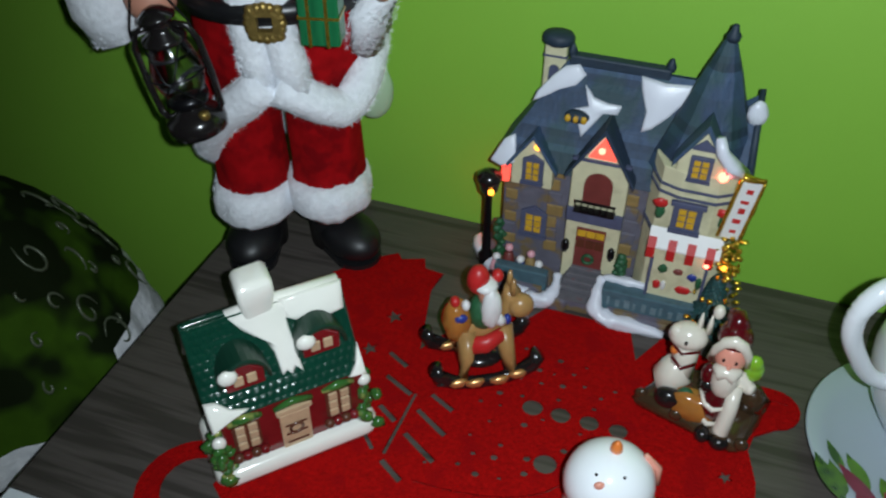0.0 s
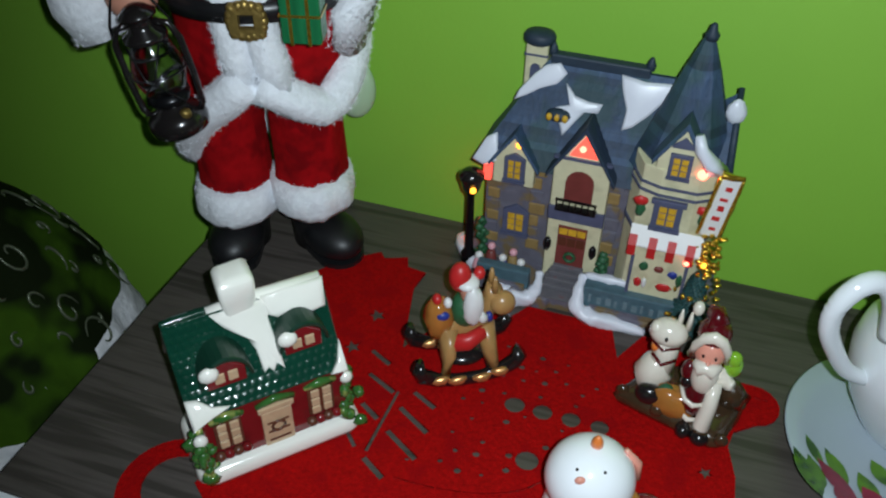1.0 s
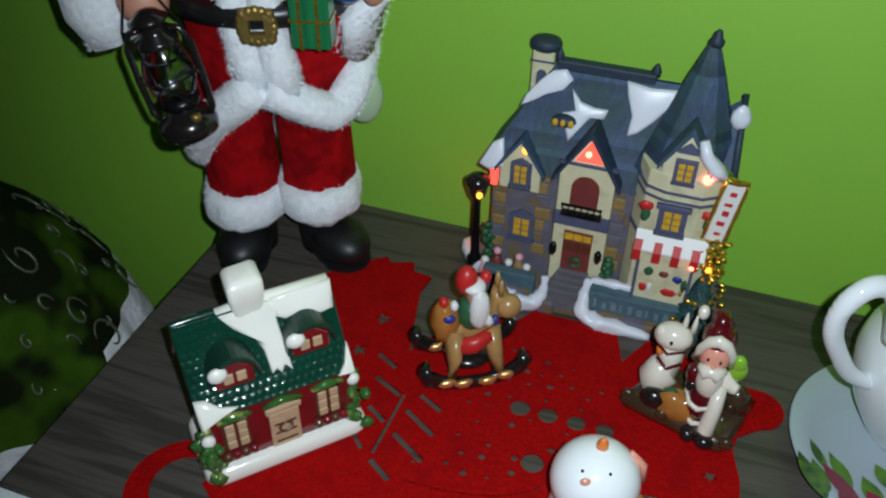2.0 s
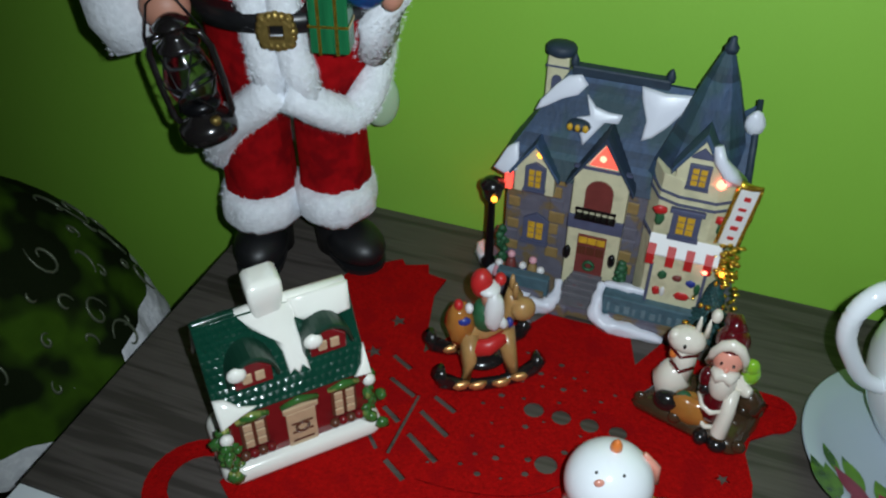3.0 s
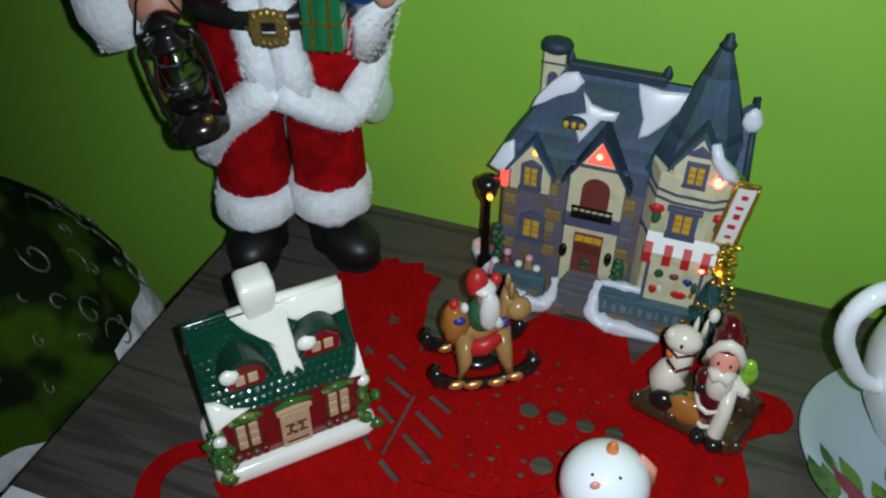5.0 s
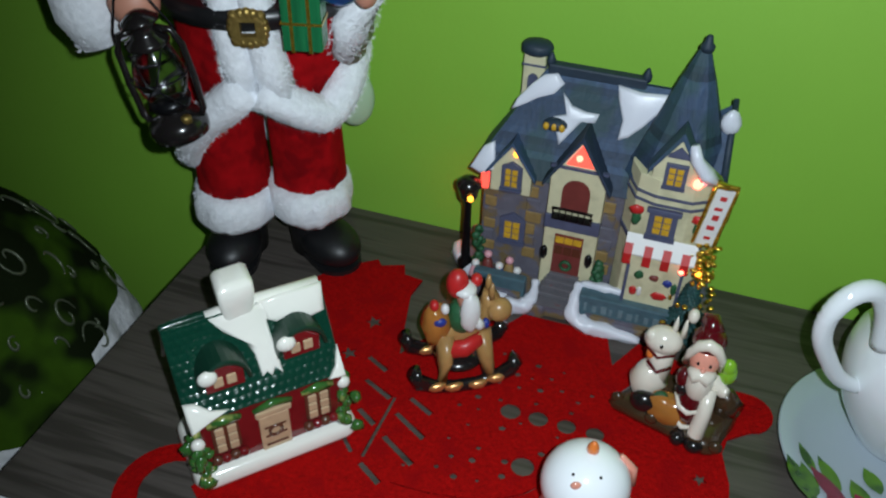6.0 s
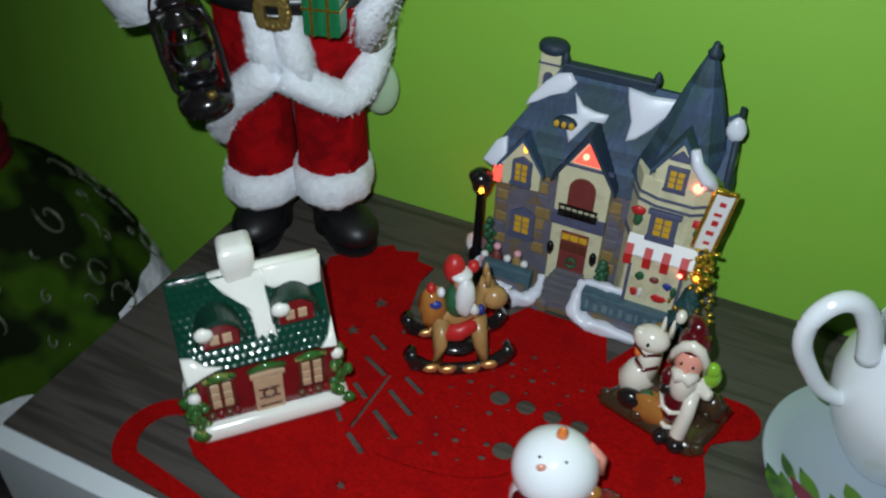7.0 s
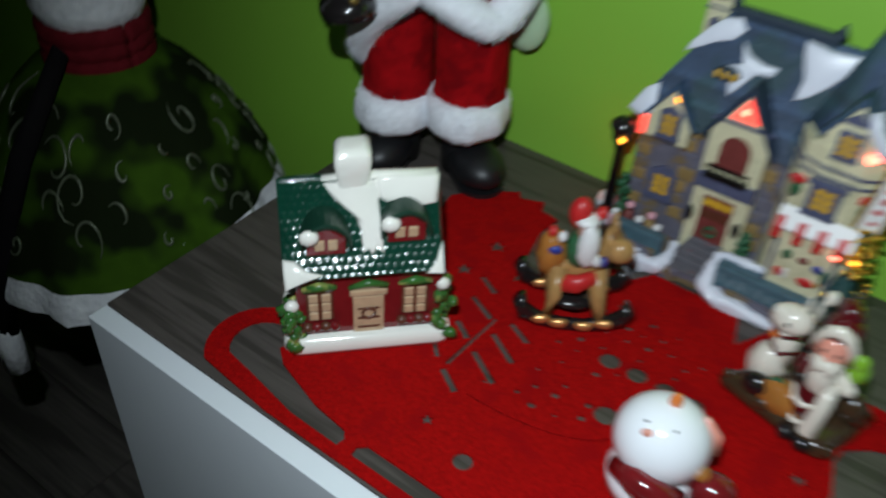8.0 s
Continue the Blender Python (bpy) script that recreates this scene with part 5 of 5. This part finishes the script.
# ---- cup and plate with printed flowers ----
def plate_and_cup():
    px, py = 0.2175, 0.428
    p = thing("plate", px, py, TABLE, 0, "white porcelain plate with green leaves and pink flowers on the rim", "plate")
    prof = [(0.050, 0.0), (0.052, 0.0025), (0.062, 0.004), (0.075, 0.010), (0.0895, 0.0145), (0.0905, 0.0160), (0.089, 0.0168), (0.074, 0.0125), (0.060, 0.0065), (0.0, 0.0055)]
    part("dish", Shape().lathe(prof, "plate_glaze", 72), p)

    def petal(r, a, turn, ln, w, m, name, lift):
        """A leaf shape that lies on the rim."""
        c = Vector((r * math.cos(radians(a)), r * math.sin(radians(a))))
        d = Vector((math.cos(radians(turn)), math.sin(radians(turn))))
        q = Vector((-d.y, d.x))
        pts = [c + d * (ln * f) + q * (w * math.sin(math.pi * min(1, f * 1.02 + 0.02)) ** 0.8 * sg) for sg in (1, -1) for f in ([i / 8 for i in range(9)] if sg > 0 else [i / 8 for i in range(7, 0, -1)])]

        def z(v):
            rr = v.length
            return 0.0056 + 0.0010 * max(0, (rr - 0.0) / 0.060) + max(0, rr - 0.060) * 0.36 + lift
        n = len(pts)
        mid = [c + d * (ln * f) for f in (0.5,)][0]
        v = [(x.x, x.y, z(x)) for x in pts] + [(mid.x, mid.y, z(mid))]
        part(name, Shape().add(v, [(i, (i + 1) % n, n) for i in range(n)], m), p)

    for r, a, turn, ln, w, m in ((0.093, 225.2, 117.2, 0.0416, 0.0075, "leaf"), (0.0725, 208.9, 116.6, 0.0268, 0.0045, "leaf"), (0.0713, 234.4, 131.9, 0.0389, 0.0075, "petal"), (0.0633, 222.8, 117.3, 0.0326, 0.006, "leaf"), (0.0588, 242.1, 115.6, 0.0277, 0.0065, "leaf"), (0.0631, 249.1, 126.9, 0.025, 0.0075, "petal"), (0.0835, 234.5, 107.7, 0.0231, 0.006, "petal"), (0.0383, 239.4, 118.8, 0.0228, 0.006, "leaf"),
                                 (0.086, 222, 110, 0.030, 0.0060, "leaf"), (0.086, 262, 84, 0.036, 0.0075, "leaf")):
        petal(r, a, turn, ln, w, m, "printed_" + m, 0.0010 if m == "leaf" else 0.0015)
    cx, cy = 0.2105, 0.452
    c = thing("cup", cx, cy, TABLE + 0.0066, 0, "white porcelain cup with a large loop handle, standing on a plate", "cup")
    outer = [(0.028, 0.0), (0.030, 0.003), (0.036, 0.012), (0.047, 0.032), (0.0545, 0.056), (0.0560, 0.072), (0.0530, 0.088), (0.0470, 0.099), (0.0440, 0.104), (0.0436, 0.113), (0.0424, 0.1148), (0.0412, 0.113), (0.0415, 0.104), (0.045, 0.096), (0.0505, 0.086), (0.053, 0.070), (0.048, 0.046), (0.036, 0.018), (0.0, 0.010)]
    part("bowl", Shape().lathe(outer, "porcelain", 64), c)
    h = []
    for a, r, z in ((-0.049, 0, 0.102), (-0.057, 0, 0.130), (-0.070, 0, 0.149), (-0.085, 0, 0.151), (-0.0965, 0, 0.137), (-0.096, 0, 0.116), (-0.084, 0, 0.093), (-0.070, 0, 0.074), (-0.053, 0, 0.063)):
        h.append((a, r, z))
    fine = []
    for i in range(len(h) - 1):
        p0, p1, p2, p3 = (Vector(h[max(0, min(len(h) - 1, i + k))]) for k in (-1, 0, 1, 2))
        for q in range(4):
            f = q / 4
            fine.append(0.5 * ((2 * p1) + (p2 - p0) * f + (2 * p0 - 5 * p1 + 4 * p2 - p3) * f * f + (3 * p1 - p0 - 3 * p2 + p3) * f ** 3))
    fine.append(Vector(h[-1]))
    part("handle", Shape().tube(fine, [0.0078 - 0.0026 * i / len(fine) for i in range(len(fine))], "porcelain", 16, pose(0, 0, 0.0, 0, 0, 28)), c)


plate_and_cup()


# ---- tall doll in a green brocade skirt, on the floor beside the cabinet ----
def skirt_doll():
    s = Shape()
    for x in (-0.05, 0.05):
        s.lathe([(0.045, 0.0), (0.05, 0.05), (0.035, 0.10), (0.035, 0.66)], "dark_cloth", 16, pose(x, 0.0, 0))
    prof = [(0.226, 0.672), (0.216, 0.700), (0.206, 0.718), (0.188, 0.745), (0.165, 0.775), (0.137, 0.805), (0.104, 0.832), (0.068, 0.850)]
    zs, rs = [p[1] for p in prof], [p[0] for p in prof]

    def cloth(a, z):
        """Radius of the folded skirt at an angle and height."""
        return float(np.interp(z, zs, rs)) * (1 + 0.022 * math.sin(a * 11) * (0.87 - z) / 0.2 + 0.012 * math.sin(a * 23 + 1) * (0.87 - z) / 0.2)

    seg, n = 120, 12
    for m, out, low in (("brocade", 0.003, lambda a: 0.694 if math.sin(a - 0.05) < 0 else 0.722), ("fleece", 0.0, lambda a: 0.660)):
        v, f = [], []
        for j in range(n + 1):
            for i in range(seg):
                a = 2 * math.pi * i / seg
                z = low(a) + ((0.850 if m == "brocade" else 0.745) - low(a)) * j / n
                k = cloth(a, z) + out + (0.004 * noise.noise((a * 14, z * 60, 1)) if m == "fleece" else 0)
                v.append((k * math.cos(a), k * math.sin(a), z))
        for j in range(n):
            for i in range(seg):
                f.append((j * seg + i, j * seg + (i + 1) % seg, (j + 1) * seg + (i + 1) % seg, (j + 1) * seg + i))
        s.add(v, f, m, True)
    # silver scrolls on the cloth
    rnd = random.Random(12)
    for g in range(40):
        a, k = -2.2 + 3.6 * ((g * 0.618) % 1.0) + rnd.uniform(-0.14, 0.14), 0.04 + 0.84 * (g + 0.5) / 40
        z0 = 0.715 + 0.125 * k
        r0 = float(np.interp(z0, [p[1] for p in prof], [p[0] for p in prof]))
        size, hand, rot = rnd.choice((0.007, 0.010, 0.016, 0.022)), rnd.choice((-1, 1)), rnd.uniform(0, 6.28)
        pts = []
        for i in range(15):
            q = i / 14
            rr, th = size * (0.25 + 0.75 * q), rot + hand * q * (3.2 + 3.4 * (g % 3) / 2)
            dz, du = rr * math.sin(th), rr * math.cos(th)
            z = z0 + dz
            r = cloth(a + du / r0, z) + 0.0045
            pts.append((r * math.cos(a + du / r0), r * math.sin(a + du / r0), z))
        s.tube(pts, [0.0007 + 0.0012 * math.sin(math.pi * i / 14) for i in range(15)], "silver", 6)
    belt = [(0.060 * math.cos(i * 0.13), 0.060 * math.sin(i * 0.13), 0.862) for i in range(49)]
    for dz in (-0.010, 0.004, 0.016):
        s.tube([(x, y, z + dz) for x, y, z in belt], 0.011, "knit", 8, lump=0.2)
    s.lathe([(0.062, 0.882), (0.070, 0.90), (0.070, 0.97), (0.066, 1.06), (0.05, 1.12), (0.02, 1.15)], "fleece", 32, lump=0.05)
    s.ball((0, 0, 1.22), (0.08, 0.08, 0.09), "fleece")
    # hanging scarf end with a pale tassel
    s.tube([(0.030, -0.070, 0.872), (0.040, -0.160, 0.80), (0.020, -0.208, 0.715), (0.0, -0.230, 0.62)], [0.010, 0.013, 0.015, 0.014], "dark_cloth", 10, lump=0.2)
    s.tube([(0.0, -0.230, 0.625), (-0.002, -0.233, 0.585), (-0.003, -0.233, 0.55)], [0.012, 0.018, 0.022], "fleece", 10, lump=0.4)
    s.v = [(x * 0.69, y * 0.69, z if z < 0.6 else 0.678 + (z - 0.70) * 1.0) for x, y, z in s.v]
    return single("snow_doll", s, -0.572, 0.357, 0, 0, "tall doll in a green brocade skirt with white fleece hem", "doll")


skirt_doll()

# ---- floor boards ----
boards = [bpy.data.objects["floor"]]
rnd = random.Random(3)
plank = Shape().box(-0.6, 0.6, -0.0715, 0.0715, 0.0, 0.008, "floor").mesh("floor_board")
for j in range(19):
    for i in range(3):
        ob = new("floor_board", plank)
        ob.parent = boards[0]
        ob.location = (X0 + 0.6 + 1.203 * i, Y0 + 0.073 + 0.1445 * j, 0.0002)
